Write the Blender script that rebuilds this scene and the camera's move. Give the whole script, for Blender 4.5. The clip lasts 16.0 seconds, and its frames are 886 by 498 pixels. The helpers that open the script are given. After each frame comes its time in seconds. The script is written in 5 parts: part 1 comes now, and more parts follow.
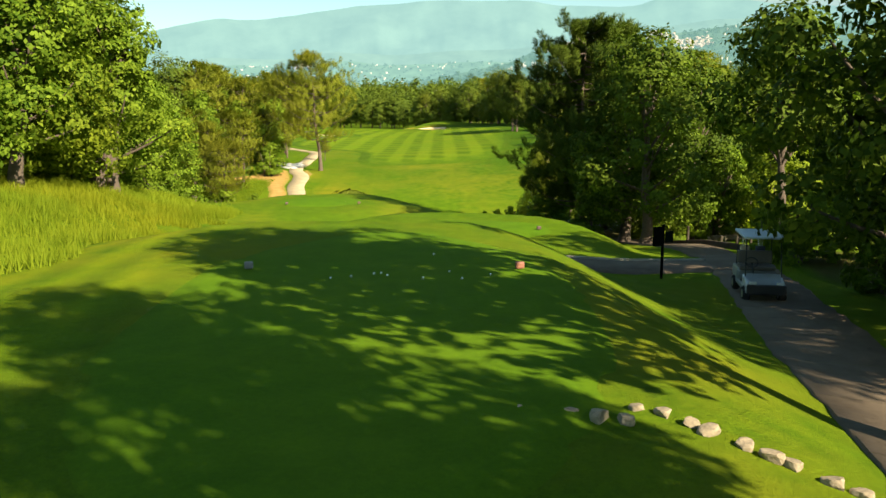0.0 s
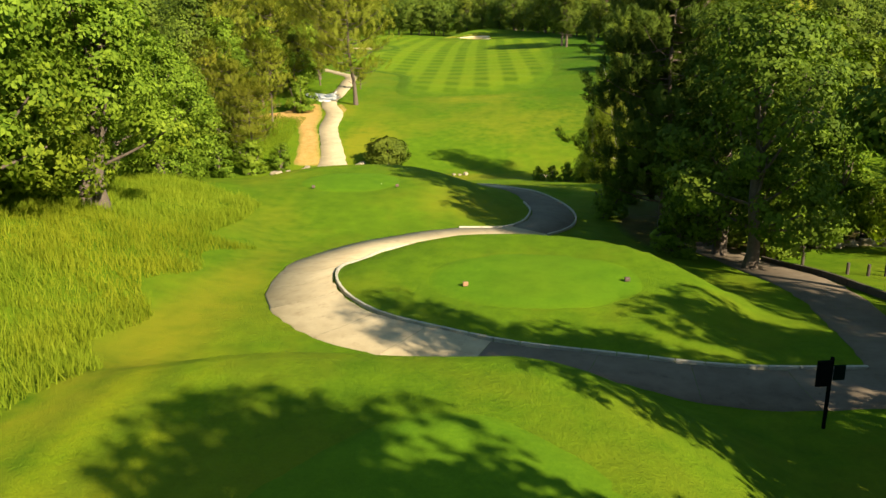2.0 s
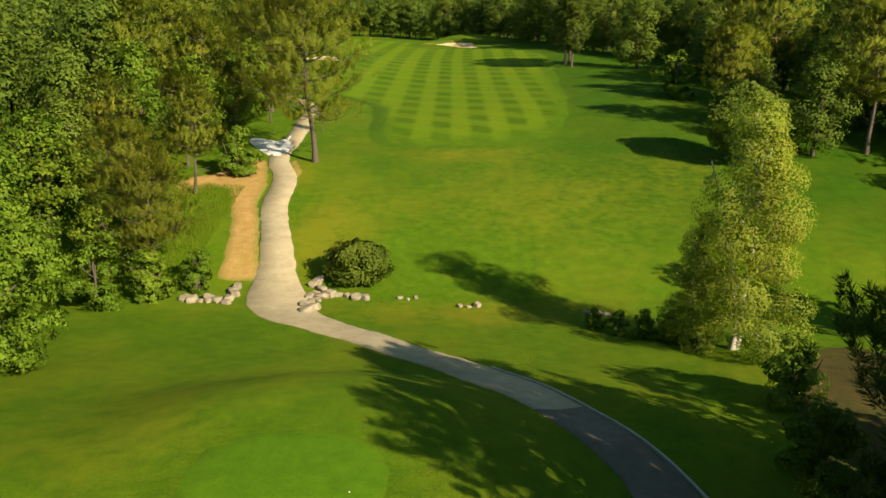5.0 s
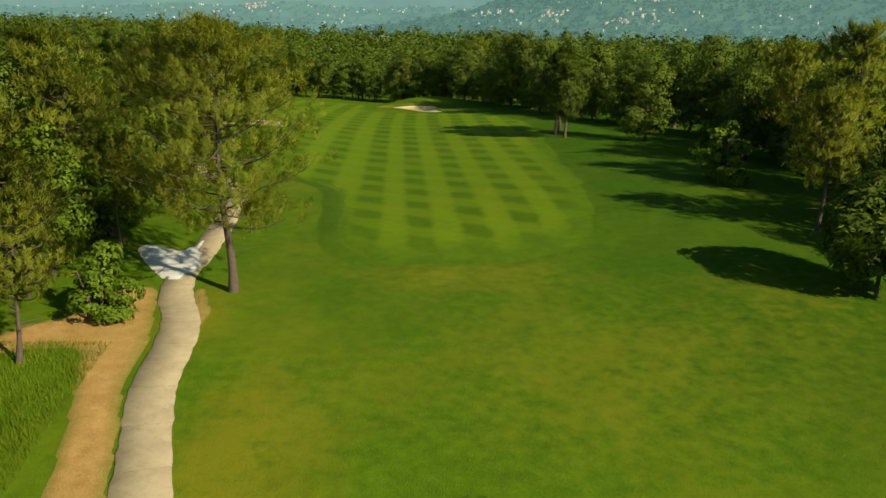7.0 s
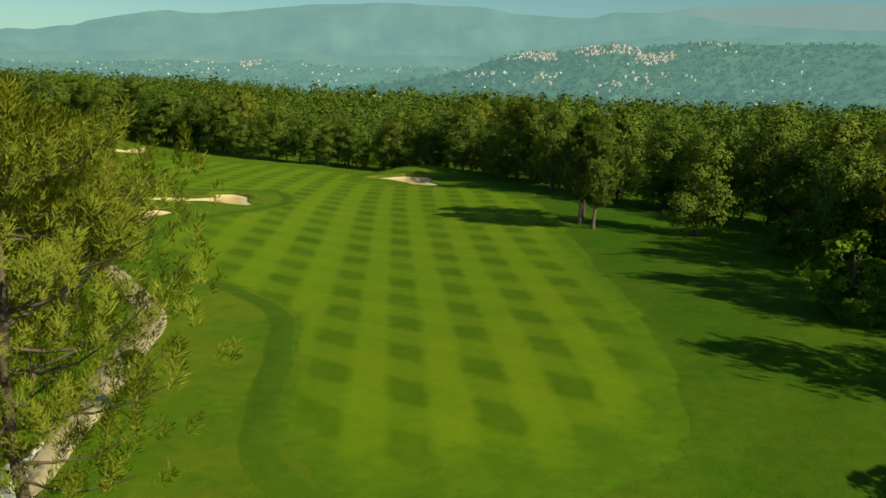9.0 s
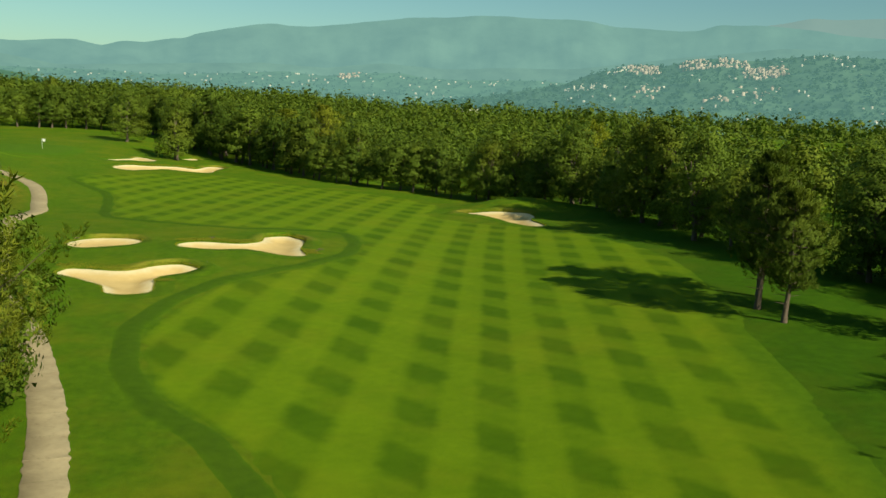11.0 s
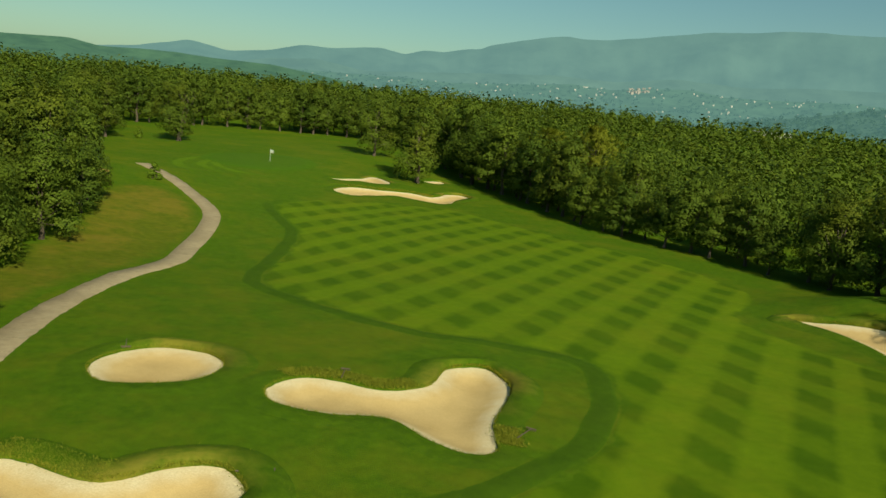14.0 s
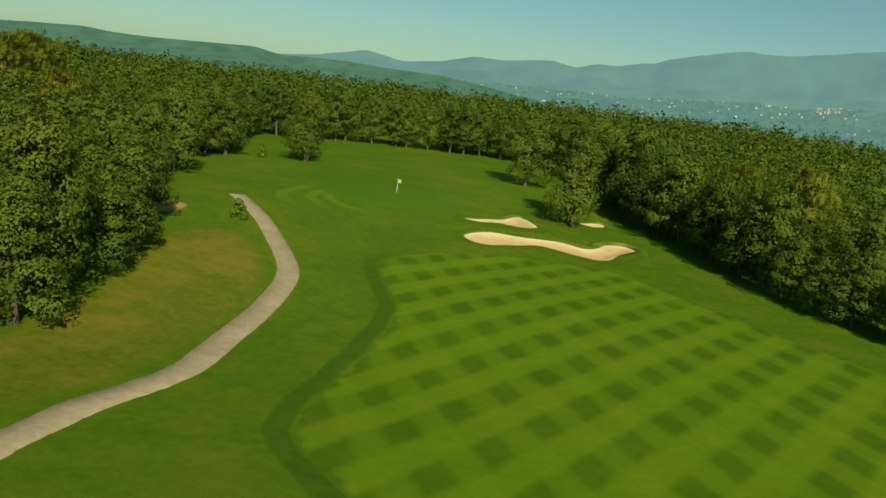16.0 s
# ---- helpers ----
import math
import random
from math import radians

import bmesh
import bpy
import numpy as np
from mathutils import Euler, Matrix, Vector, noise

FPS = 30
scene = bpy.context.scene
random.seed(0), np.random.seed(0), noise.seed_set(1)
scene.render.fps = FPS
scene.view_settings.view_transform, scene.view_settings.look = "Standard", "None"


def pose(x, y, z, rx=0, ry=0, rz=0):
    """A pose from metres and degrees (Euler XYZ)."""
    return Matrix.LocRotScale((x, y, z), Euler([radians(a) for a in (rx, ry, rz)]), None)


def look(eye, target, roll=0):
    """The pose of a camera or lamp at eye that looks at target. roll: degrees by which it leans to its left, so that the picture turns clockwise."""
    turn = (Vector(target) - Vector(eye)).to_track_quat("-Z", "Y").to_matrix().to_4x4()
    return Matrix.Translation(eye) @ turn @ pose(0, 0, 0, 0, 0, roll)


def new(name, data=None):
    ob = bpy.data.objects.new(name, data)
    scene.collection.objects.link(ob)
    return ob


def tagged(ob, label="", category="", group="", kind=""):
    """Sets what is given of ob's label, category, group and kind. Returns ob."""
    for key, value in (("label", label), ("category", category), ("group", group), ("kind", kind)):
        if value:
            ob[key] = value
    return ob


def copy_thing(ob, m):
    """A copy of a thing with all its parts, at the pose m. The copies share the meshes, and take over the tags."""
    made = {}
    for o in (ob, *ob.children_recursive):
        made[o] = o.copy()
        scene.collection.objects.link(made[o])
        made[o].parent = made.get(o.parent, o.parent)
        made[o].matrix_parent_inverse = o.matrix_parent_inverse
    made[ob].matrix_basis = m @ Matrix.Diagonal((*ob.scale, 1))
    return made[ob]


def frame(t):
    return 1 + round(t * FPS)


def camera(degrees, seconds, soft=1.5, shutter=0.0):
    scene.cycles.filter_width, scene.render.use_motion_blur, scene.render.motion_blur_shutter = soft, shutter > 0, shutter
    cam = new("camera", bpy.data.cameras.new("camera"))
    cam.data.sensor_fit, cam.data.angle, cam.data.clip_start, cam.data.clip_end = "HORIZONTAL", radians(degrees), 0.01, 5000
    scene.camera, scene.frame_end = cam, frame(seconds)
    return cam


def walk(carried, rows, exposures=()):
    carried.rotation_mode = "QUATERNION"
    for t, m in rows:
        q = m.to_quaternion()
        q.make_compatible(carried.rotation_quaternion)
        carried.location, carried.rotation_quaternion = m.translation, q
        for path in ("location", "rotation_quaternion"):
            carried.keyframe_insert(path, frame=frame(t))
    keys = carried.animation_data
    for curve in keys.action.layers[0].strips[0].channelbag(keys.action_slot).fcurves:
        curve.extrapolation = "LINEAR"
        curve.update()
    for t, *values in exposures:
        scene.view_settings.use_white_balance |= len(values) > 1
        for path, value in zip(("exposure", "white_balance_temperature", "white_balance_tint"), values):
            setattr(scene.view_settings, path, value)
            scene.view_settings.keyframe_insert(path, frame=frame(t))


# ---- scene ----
cam = camera(54.87, 16.0, soft=1.5)
# seconds, eye x y z, Euler angles
ROWS = [
    (0.0, -0.01, 0.21, 12.02, 79.86, 0.02, -0.08),
    (0.5, -0.13, 1.60, 12.97, 77.71, -0.08, 0.34),
    (1.0, -0.27, 3.63, 14.04, 75.55, 0.11, 0.90),
    (1.5, -0.48, 6.06, 15.01, 73.99, 0.20, 1.60),
    (2.0, -0.74, 9.30, 15.86, 73.00, 0.49, 2.51),
    (2.5, -1.21, 13.18, 16.40, 72.28, 0.41, 2.99),
    (3.0, -1.60, 17.41, 17.00, 71.53, 0.17, 3.46),
    (3.5, -2.11, 21.76, 17.57, 71.09, -0.08, 3.08),
    (4.0, -2.46, 26.79, 18.27, 71.10, 0.20, 2.28),
    (4.5, -2.94, 31.73, 18.62, 71.56, 0.01, 1.53),
    (4.7, -3.34, 34.12, 18.53, 71.85, -0.41, 1.15),
    (6.8, -6.74, 62.94, 17.06, 75.89, -1.09, -2.56),
    (7.0, -6.74, 65.57, 16.76, 76.35, -1.68, -2.85),
    (7.5, -6.81, 71.44, 16.69, 77.52, -1.98, -3.39),
    (8.0, -6.88, 77.62, 16.87, 78.48, -2.53, -3.78),
    (8.2, -6.66, 79.97, 17.00, 78.86, -2.49, -3.74),
    (10.3, -5.96, 108.15, 18.12, 81.16, -2.85, -0.32),
    (10.5, -6.02, 111.00, 18.24, 81.08, -2.92, 0.55),
    (11.0, -6.26, 118.48, 18.44, 80.75, -3.00, 3.08),
    (11.5, -6.57, 125.62, 18.63, 80.48, -3.08, 5.88),
    (12.0, -7.51, 134.01, 18.63, 80.41, -3.39, 9.21),
    (12.5, -8.52, 141.72, 18.64, 80.43, -3.72, 12.43),
    (13.0, -9.87, 150.02, 18.93, 80.40, -4.18, 15.85),
    (13.5, -11.46, 157.87, 19.31, 80.36, -4.80, 18.83),
    (14.0, -13.13, 165.83, 19.93, 80.22, -5.53, 21.96),
    (14.5, -15.21, 173.10, 20.58, 80.08, -6.12, 24.80),
    (15.0, -17.95, 181.17, 21.15, 79.92, -6.62, 27.96),
    (15.5, -21.41, 188.99, 21.58, 79.84, -6.78, 30.67),
    (16.0, -25.23, 196.82, 22.07, 79.80, -6.94, 33.19),
]
walk(cam, [(t, pose(x, y, z, rx, ry, rz)) for t, x, y, z, rx, ry, rz in ROWS],
     exposures=[(0.0, 1.42, 6650, 11), (1.2, 1.65, 6650, 11), (2.0, 1.42, 6650, 11), (3.0, 0.82, 6600, 10), (4.5, 0.88, 6600, 9), (7.0, 0.36, 6450, 6), (11.0, 0.4, 6350, -4), (12.5, 0.2, 6330, -4), (14.0, 0.06, 6330, -3), (16.0, 0.08, 6330, -3)])

# ---- light ----
SUN_FROM = Vector((0.7, -0.71, 0.0)).normalized() * math.cos(radians(31)) + Vector((0, 0, math.sin(radians(31))))
world = bpy.data.worlds.new("world")
scene.world = world
world.use_nodes = True
_wn = world.node_tree.nodes
_sky = _wn.new("ShaderNodeTexSky")
_sky.sky_type, _sky.sun_disc = "NISHITA", False
_sky.sun_elevation, _sky.sun_rotation = radians(31), math.atan2(0.7, -0.71)
_sky.air_density, _sky.dust_density, _sky.ozone_density = 1.0, 0.6, 1.6
_tint = _wn.new("ShaderNodeMix")
_tint.data_type, _tint.blend_type = "RGBA", "MULTIPLY"
_tint.inputs["Factor"].default_value, _tint.inputs["B"].default_value = 1.0, (0.95, 1.16, 1.03, 1)
world.node_tree.links.new(_sky.outputs[0], _tint.inputs["A"])
world.node_tree.links.new(_tint.outputs["Result"], _wn["Background"].inputs[0])
_wn["Background"].inputs[1].default_value = 0.055
sun_data = bpy.data.lights.new("sun", "SUN")
sun_data.energy, sun_data.angle, sun_data.color = 5.0, radians(0.6), (1.0, 0.89, 0.66)
sun = new("sun", sun_data)
sun.matrix_world = look(SUN_FROM * 200, (0, 0, 0))


# ---- materials ----
def material(name, rough=0.8, metal=0.0, spec=0.3):
    m = bpy.data.materials.new(name)
    m.use_nodes = True
    b = m.node_tree.nodes["Principled BSDF"]
    b.inputs["Roughness"].default_value, b.inputs["Metallic"].default_value = rough, metal
    b.inputs["Specular IOR Level"].default_value = spec
    return m, m.node_tree.nodes, m.node_tree.links, b


def noise_of(n, l, scale, detail=4.0, coords=None, rough=0.6, stretch=None):
    if coords is None:
        coords = n.new("ShaderNodeNewGeometry").outputs["Position"]
    if stretch:
        mp = n.new("ShaderNodeMapping")
        mp.inputs["Scale"].default_value = stretch
        l.new(coords, mp.inputs[0])
        coords = mp.outputs[0]
    t = n.new("ShaderNodeTexNoise")
    t.inputs["Scale"].default_value, t.inputs["Detail"].default_value, t.inputs["Roughness"].default_value = scale, detail, rough
    l.new(coords, t.inputs["Vector"])
    return t.outputs["Fac"]


def ramp_of(n, l, fac, stops):
    r = n.new("ShaderNodeValToRGB")
    e = r.color_ramp.elements
    while len(e) < len(stops):
        e.new(0.5)
    for k, (p, c) in zip(e, stops):
        k.position, k.color = p, (*c, 1)
    l.new(fac, r.inputs[0])
    return r.outputs[0]


def mixed(n, l, fac, a, b, mode="MIX"):
    x = n.new("ShaderNodeMix")
    x.data_type, x.blend_type = "RGBA", mode
    for sock, v in ((x.inputs["Factor"], fac), (x.inputs["A"], a), (x.inputs["B"], b)):
        if isinstance(v, (int, float)):
            sock.default_value = v
        elif isinstance(v, tuple):
            sock.default_value = (*v, 1)
        else:
            l.new(v, sock)
    return x.outputs["Result"]


def calc(n, l, op, a, b=0.0):
    x = n.new("ShaderNodeMath")
    x.operation = op
    for sock, v in zip(x.inputs, (a, b)):
        if isinstance(v, (int, float)):
            sock.default_value = v
        else:
            l.new(v, sock)
    return x.outputs[0]


def bumped(n, l, b, height, strength=0.4, distance=0.05):
    u = n.new("ShaderNodeBump")
    u.inputs["Strength"].default_value, u.inputs["Distance"].default_value = strength, distance
    l.new(height, u.inputs["Height"])
    l.new(u.outputs[0], b.inputs["Normal"])


def plain(name, colour, rough=0.6, metal=0.0, spec=0.4, vary=0.25, scale=6.0, bump=0.0):
    """A paint, metal, wood or stone colour with grain and blotches at two scales."""
    m, n, l, b = material(name, rough, metal, spec)
    c1, c2 = (tuple(max(0.0, v * (1 + s * vary)) for v in colour) for s in (-1, 1))
    f = calc(n, l, "ADD", calc(n, l, "MULTIPLY", noise_of(n, l, scale), 0.5), calc(n, l, "MULTIPLY", noise_of(n, l, scale * 9), 0.5))
    l.new(ramp_of(n, l, f, [(0.3, c1), (0.7, c2)]), b.inputs["Base Color"])
    if bump:
        bumped(n, l, b, noise_of(n, l, scale * 5, 6), bump, 0.03)
    return m


def turf(name, dark, light, dry, dry_amount=0.3, mow=0, relief=0.5, worn="", fade=None):
    """Grass: blade grain, tufts, worn and dry patches; mow 1: mown stripes in two directions."""
    m, n, l, b = material(name, 0.95, 0.0, 0.05)
    fine = noise_of(n, l, 9.0, 6, rough=0.75)
    tufts = noise_of(n, l, 1.3, 4)
    wide = noise_of(n, l, 0.09, 4)
    wide2 = noise_of(n, l, 0.35, 5, rough=0.7)
    blades = noise_of(n, l, 34.0, 3, rough=0.7)
    f = calc(n, l, "ADD", calc(n, l, "MULTIPLY", blades, 0.3), calc(n, l, "ADD", calc(n, l, "MULTIPLY", fine, 0.35), calc(n, l, "MULTIPLY", tufts, 0.35)))
    col = ramp_of(n, l, f, [(0.36, dark), (0.63, light)])
    patch = ramp_of(n, l, calc(n, l, "ADD", calc(n, l, "MULTIPLY", wide, 0.6), calc(n, l, "MULTIPLY", wide2, 0.4)), [(0.46, (0, 0, 0)), (0.68, (1, 1, 1))])
    col = mixed(n, l, calc(n, l, "MULTIPLY", patch, dry_amount), col, dry)
    if mow:
        g = n.new("ShaderNodeNewGeometry").outputs["Position"]
        s = n.new("ShaderNodeSeparateXYZ")
        l.new(g, s.inputs[0])
        x, y = s.outputs[0], s.outputs[1]
        bend = calc(n, l, "POWER", calc(n, l, "MAXIMUM", calc(n, l, "SUBTRACT", y, 200.0), 0.0), 2.0)
        wob = calc(n, l, "MULTIPLY", calc(n, l, "SUBTRACT", noise_of(n, l, 0.5, 3), 0.5), 0.9)
        u = calc(n, l, "ADD", calc(n, l, "ADD", calc(n, l, "SUBTRACT", x, calc(n, l, "MULTIPLY", bend, 0.0006)), 9.0), wob)
        u = calc(n, l, "ADD", calc(n, l, "DIVIDE", calc(n, l, "MAXIMUM", u, 0.0), 4.1), calc(n, l, "DIVIDE", calc(n, l, "MINIMUM", u, 0.0), 5.55))
        v = calc(n, l, "ADD", calc(n, l, "MULTIPLY", x, -math.sin(radians(139))), calc(n, l, "MULTIPLY", y, math.cos(radians(139))))
        v = calc(n, l, "ADD", calc(n, l, "SUBTRACT", v, calc(n, l, "MULTIPLY", bend, 0.0005)), wob)

        def stripes(q, period, phase):
            w = calc(n, l, "COSINE", calc(n, l, "MULTIPLY", calc(n, l, "SUBTRACT", q, phase), 2 * math.pi / period))
            return ramp_of(n, l, calc(n, l, "ADD", calc(n, l, "MULTIPLY", w, 0.5), 0.5), [(0.28, (0, 0, 0)), (0.7, (1, 1, 1))])

        a, c = stripes(u, 1.0, 0.0), stripes(v, 5.04, -0.04)
        both = calc(n, l, "MULTIPLY", a, c)
        lay = calc(n, l, "ADD", calc(n, l, "MULTIPLY", both, 0.36), calc(n, l, "ADD", calc(n, l, "MULTIPLY", a, 0.36), calc(n, l, "MULTIPLY", c, 0.12)))
        lay = calc(n, l, "MULTIPLY", lay, calc(n, l, "ADD", calc(n, l, "MULTIPLY", noise_of(n, l, 0.12, 3), 1.0), 0.45))
        col = mixed(n, l, lay, col, mixed(n, l, 1.0, col, (0.42, 0.55, 0.5), "MULTIPLY"))
    if worn == "dry":
        for name_, tone in (("deep_green", (0.52, 0.68, 0.7)), ("mown", (1.6, 1.4, 1.1))):
            w = n.new("ShaderNodeAttribute")
            w.attribute_name = name_
            k = calc(n, l, "MULTIPLY", w.outputs["Fac"], calc(n, l, "ADD", calc(n, l, "MULTIPLY", wide2, 0.8), 0.6))
            if name_ == "mown":
                s = n.new("ShaderNodeSeparateXYZ")
                l.new(n.new("ShaderNodeNewGeometry").outputs["Position"], s.inputs[0])
                way = calc(n, l, "ADD", s.outputs[0], calc(n, l, "MULTIPLY", calc(n, l, "SUBTRACT", tufts, 0.5), 0.35))
                k = calc(n, l, "MULTIPLY", k, calc(n, l, "ADD", calc(n, l, "MULTIPLY", calc(n, l, "COSINE", calc(n, l, "MULTIPLY", way, 3.9)), 0.5), 0.5))
            col = mixed(n, l, k, col, mixed(n, l, 1.0, col, tone, "MULTIPLY"))
    if worn:
        w = n.new("ShaderNodeAttribute")
        w.attribute_name = worn
        k = ramp_of(n, l, calc(n, l, "MULTIPLY", w.outputs["Fac"], calc(n, l, "MULTIPLY", calc(n, l, "ADD", wide2, calc(n, l, "SUBTRACT", tufts, 0.45)), 2.0)), [(0.2, (0, 0, 0)), (1.0, (1, 1, 1))])
        col = mixed(n, l, calc(n, l, "MULTIPLY", k, 0.7), col, dry)
    if fade:
        w = n.new("ShaderNodeAttribute")
        w.attribute_name = "edge"
        k = ramp_of(n, l, calc(n, l, "ADD", w.outputs["Fac"], calc(n, l, "MULTIPLY", calc(n, l, "SUBTRACT", wide2, 0.5), 0.9)), [(0.1, (1, 1, 1)), (0.8, (0, 0, 0))])
        col = mixed(n, l, k, col, ramp_of(n, l, f, [(0.32, fade[0]), (0.66, fade[1])]))
    l.new(col, b.inputs["Base Color"])
    bumped(n, l, b, calc(n, l, "ADD", fine, calc(n, l, "MULTIPLY", tufts, 0.6)), relief, 0.08)
    return m


RD, RL = (0.049, 0.104, 0.004), (0.111, 0.188, 0.006)
ROUGH = turf("rough_grass", RD, RL, (0.2, 0.19, 0.011), 0.55, relief=0.7, worn="dry")
SEMI = turf("semi_rough_grass", (0.04, 0.085, 0.004), (0.074, 0.136, 0.0055), (0.1, 0.14, 0.01), 0.2, relief=0.6, fade=((0.043, 0.095, 0.0038), (0.098, 0.172, 0.0055)))
FAIRWAY = turf("fairway_grass", (0.1, 0.17, 0.004), (0.152, 0.228, 0.006), (0.21, 0.215, 0.01), 0.4, mow=1, relief=0.3, fade=((0.043, 0.095, 0.0038), (0.098, 0.172, 0.0055)))
TEE = turf("tee_grass", (0.05, 0.118, 0.0045), (0.096, 0.185, 0.0065), (0.16, 0.2, 0.01), 0.2, relief=0.3, fade=(RD, RL))
RING = turf("light_mown_grass", (0.085, 0.155, 0.005), (0.13, 0.215, 0.007), (0.22, 0.25, 0.01), 0.2, relief=0.3, fade=(RD, RL))
GREEN = turf("putting_green_grass", (0.06, 0.125, 0.006), (0.088, 0.165, 0.008), (0.13, 0.17, 0.01), 0.2, relief=0.15)
LIP = turf("bunker_lip_grass", (0.045, 0.098, 0.004), (0.103, 0.178, 0.0058), (0.24, 0.2, 0.03), 0.1, relief=0.9, worn="dry")
MEADOW = turf("dry_meadow_grass", (0.065, 0.1, 0.005), (0.17, 0.19, 0.012), (0.3, 0.2, 0.03), 0.6, relief=0.9, fade=(RD, RL))
SOIL = turf("dry_soil", (0.3, 0.17, 0.045), (0.56, 0.34, 0.12), (0.3, 0.24, 0.04), 0.35, relief=0.7, fade=((0.12, 0.13, 0.01), (0.3, 0.24, 0.06)))
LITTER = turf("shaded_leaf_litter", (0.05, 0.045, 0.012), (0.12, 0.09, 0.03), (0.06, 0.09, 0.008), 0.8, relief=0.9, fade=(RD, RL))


def sand_material():
    m, n, l, b = material("bunker_sand", 0.95, 0, 0.1)
    f = calc(n, l, "ADD", calc(n, l, "MULTIPLY", noise_of(n, l, 0.35, 4), 0.6), calc(n, l, "MULTIPLY", noise_of(n, l, 12, 5), 0.4))
    col = ramp_of(n, l, f, [(0.35, (0.54, 0.37, 0.15)), (0.62, (0.68, 0.49, 0.22))])
    w = n.new("ShaderNodeAttribute")
    w.attribute_name = "edge"
    k = ramp_of(n, l, calc(n, l, "ADD", w.outputs["Fac"], calc(n, l, "MULTIPLY", calc(n, l, "SUBTRACT", noise_of(n, l, 0.8, 4), 0.5), 0.8)), [(0.15, (1, 1, 1)), (0.75, (0, 0, 0))])
    col = mixed(n, l, k, col, ramp_of(n, l, noise_of(n, l, 10, 5), [(0.35, (0.66, 0.53, 0.31)), (0.65, (0.8, 0.67, 0.43))]))
    l.new(col, b.inputs["Base Color"])
    bumped(n, l, b, noise_of(n, l, 5, 6, stretch=(1, 3, 1)), 0.5, 0.05)
    return m


def path_material(name, dark, light, stain):
    m, n, l, b = material(name, 0.9, 0, 0.2)
    rnd = n.new("ShaderNodeObjectInfo").outputs["Random"]
    f = calc(n, l, "ADD", calc(n, l, "MULTIPLY", noise_of(n, l, 1.1, 6, rough=0.7), 0.86), calc(n, l, "MULTIPLY", rnd, 0.14))
    col = ramp_of(n, l, f, [(0.25, dark), (0.75, light)])
    spots = ramp_of(n, l, noise_of(n, l, 2.7, 5, rough=0.75), [(0.55, (0, 0, 0)), (0.72, (1, 1, 1))])
    col = mixed(n, l, calc(n, l, "MULTIPLY", spots, 0.55), col, stain)
    l.new(col, b.inputs["Base Color"])
    bumped(n, l, b, noise_of(n, l, 25, 4), 0.35, 0.01)
    return m


SAND = sand_material()
CONCRETE = path_material("path_concrete", (0.32, 0.25, 0.145), (0.49, 0.395, 0.245), (0.215, 0.152, 0.08))
FAR_CONCRETE = path_material("weathered_path_concrete", (0.29, 0.225, 0.135), (0.46, 0.365, 0.225), (0.2, 0.145, 0.08))
ASPHALT = path_material("path_asphalt", (0.11, 0.088, 0.06), (0.2, 0.162, 0.115), (0.07, 0.055, 0.038))
# brownish concrete under the trees, with their shade painted into the slab colour
SHADED_PATH = path_material("shaded_brown_concrete", (0.1, 0.074, 0.05), (0.185, 0.142, 0.098), (0.058, 0.042, 0.028))
KERB = plain("kerb_stone", (0.4, 0.36, 0.28), 0.85, vary=0.3, scale=3, bump=0.3)
ROCK = plain("limestone", (0.3, 0.24, 0.16), 0.9, vary=0.5, scale=2.5, bump=0.7)
BARK = plain("oak_bark", (0.1, 0.075, 0.055), 0.95, vary=0.45, scale=5, bump=0.9)
PINE_BARK = plain("pine_bark", (0.11, 0.08, 0.058), 0.95, vary=0.45, scale=6, bump=0.9)
PALE_BARK = plain("pale_bark", (0.42, 0.37, 0.3), 0.9, vary=0.3, scale=6, bump=0.5)


def leaf_material(name, dark, light, through_light=0.3, leafy=0.5):
    m, n, l, b = material(name, 0.7, 0, 0.1)
    g = n.new("ShaderNodeNewGeometry")
    rnd = n.new("ShaderNodeObjectInfo").outputs["Random"]
    f = calc(n, l, "ADD", calc(n, l, "MULTIPLY", g.outputs["Random Per Island"], leafy),
             calc(n, l, "ADD", calc(n, l, "MULTIPLY", noise_of(n, l, 0.45, 3), 0.85 - leafy), calc(n, l, "MULTIPLY", rnd, 0.22)))
    f = calc(n, l, "ADD", f, calc(n, l, "MULTIPLY", calc(n, l, "SUBTRACT", noise_of(n, l, 0.11, 2), 0.5), 0.55))
    col = ramp_of(n, l, f, [(0.2, dark), (0.85, light)])
    sere = ramp_of(n, l, noise_of(n, l, 0.07, 2), [(0.52, (0, 0, 0)), (0.66, (1, 1, 1))])
    col = mixed(n, l, calc(n, l, "MULTIPLY", sere, 0.6), col, mixed(n, l, 1.0, col, (1.25, 0.98, 0.8), "MULTIPLY"))
    l.new(col, b.inputs["Base Color"])
    t = n.new("ShaderNodeBsdfTranslucent")
    l.new(mixed(n, l, 1.0, col, (1.0, 1.15, 0.5), "MULTIPLY"), t.inputs[0])
    x = n.new("ShaderNodeMixShader")
    x.inputs[0].default_value = through_light
    l.new(b.outputs[0], x.inputs[1])
    l.new(t.outputs[0], x.inputs[2])
    l.new(x.outputs[0], n["Material Output"].inputs[0])
    return m


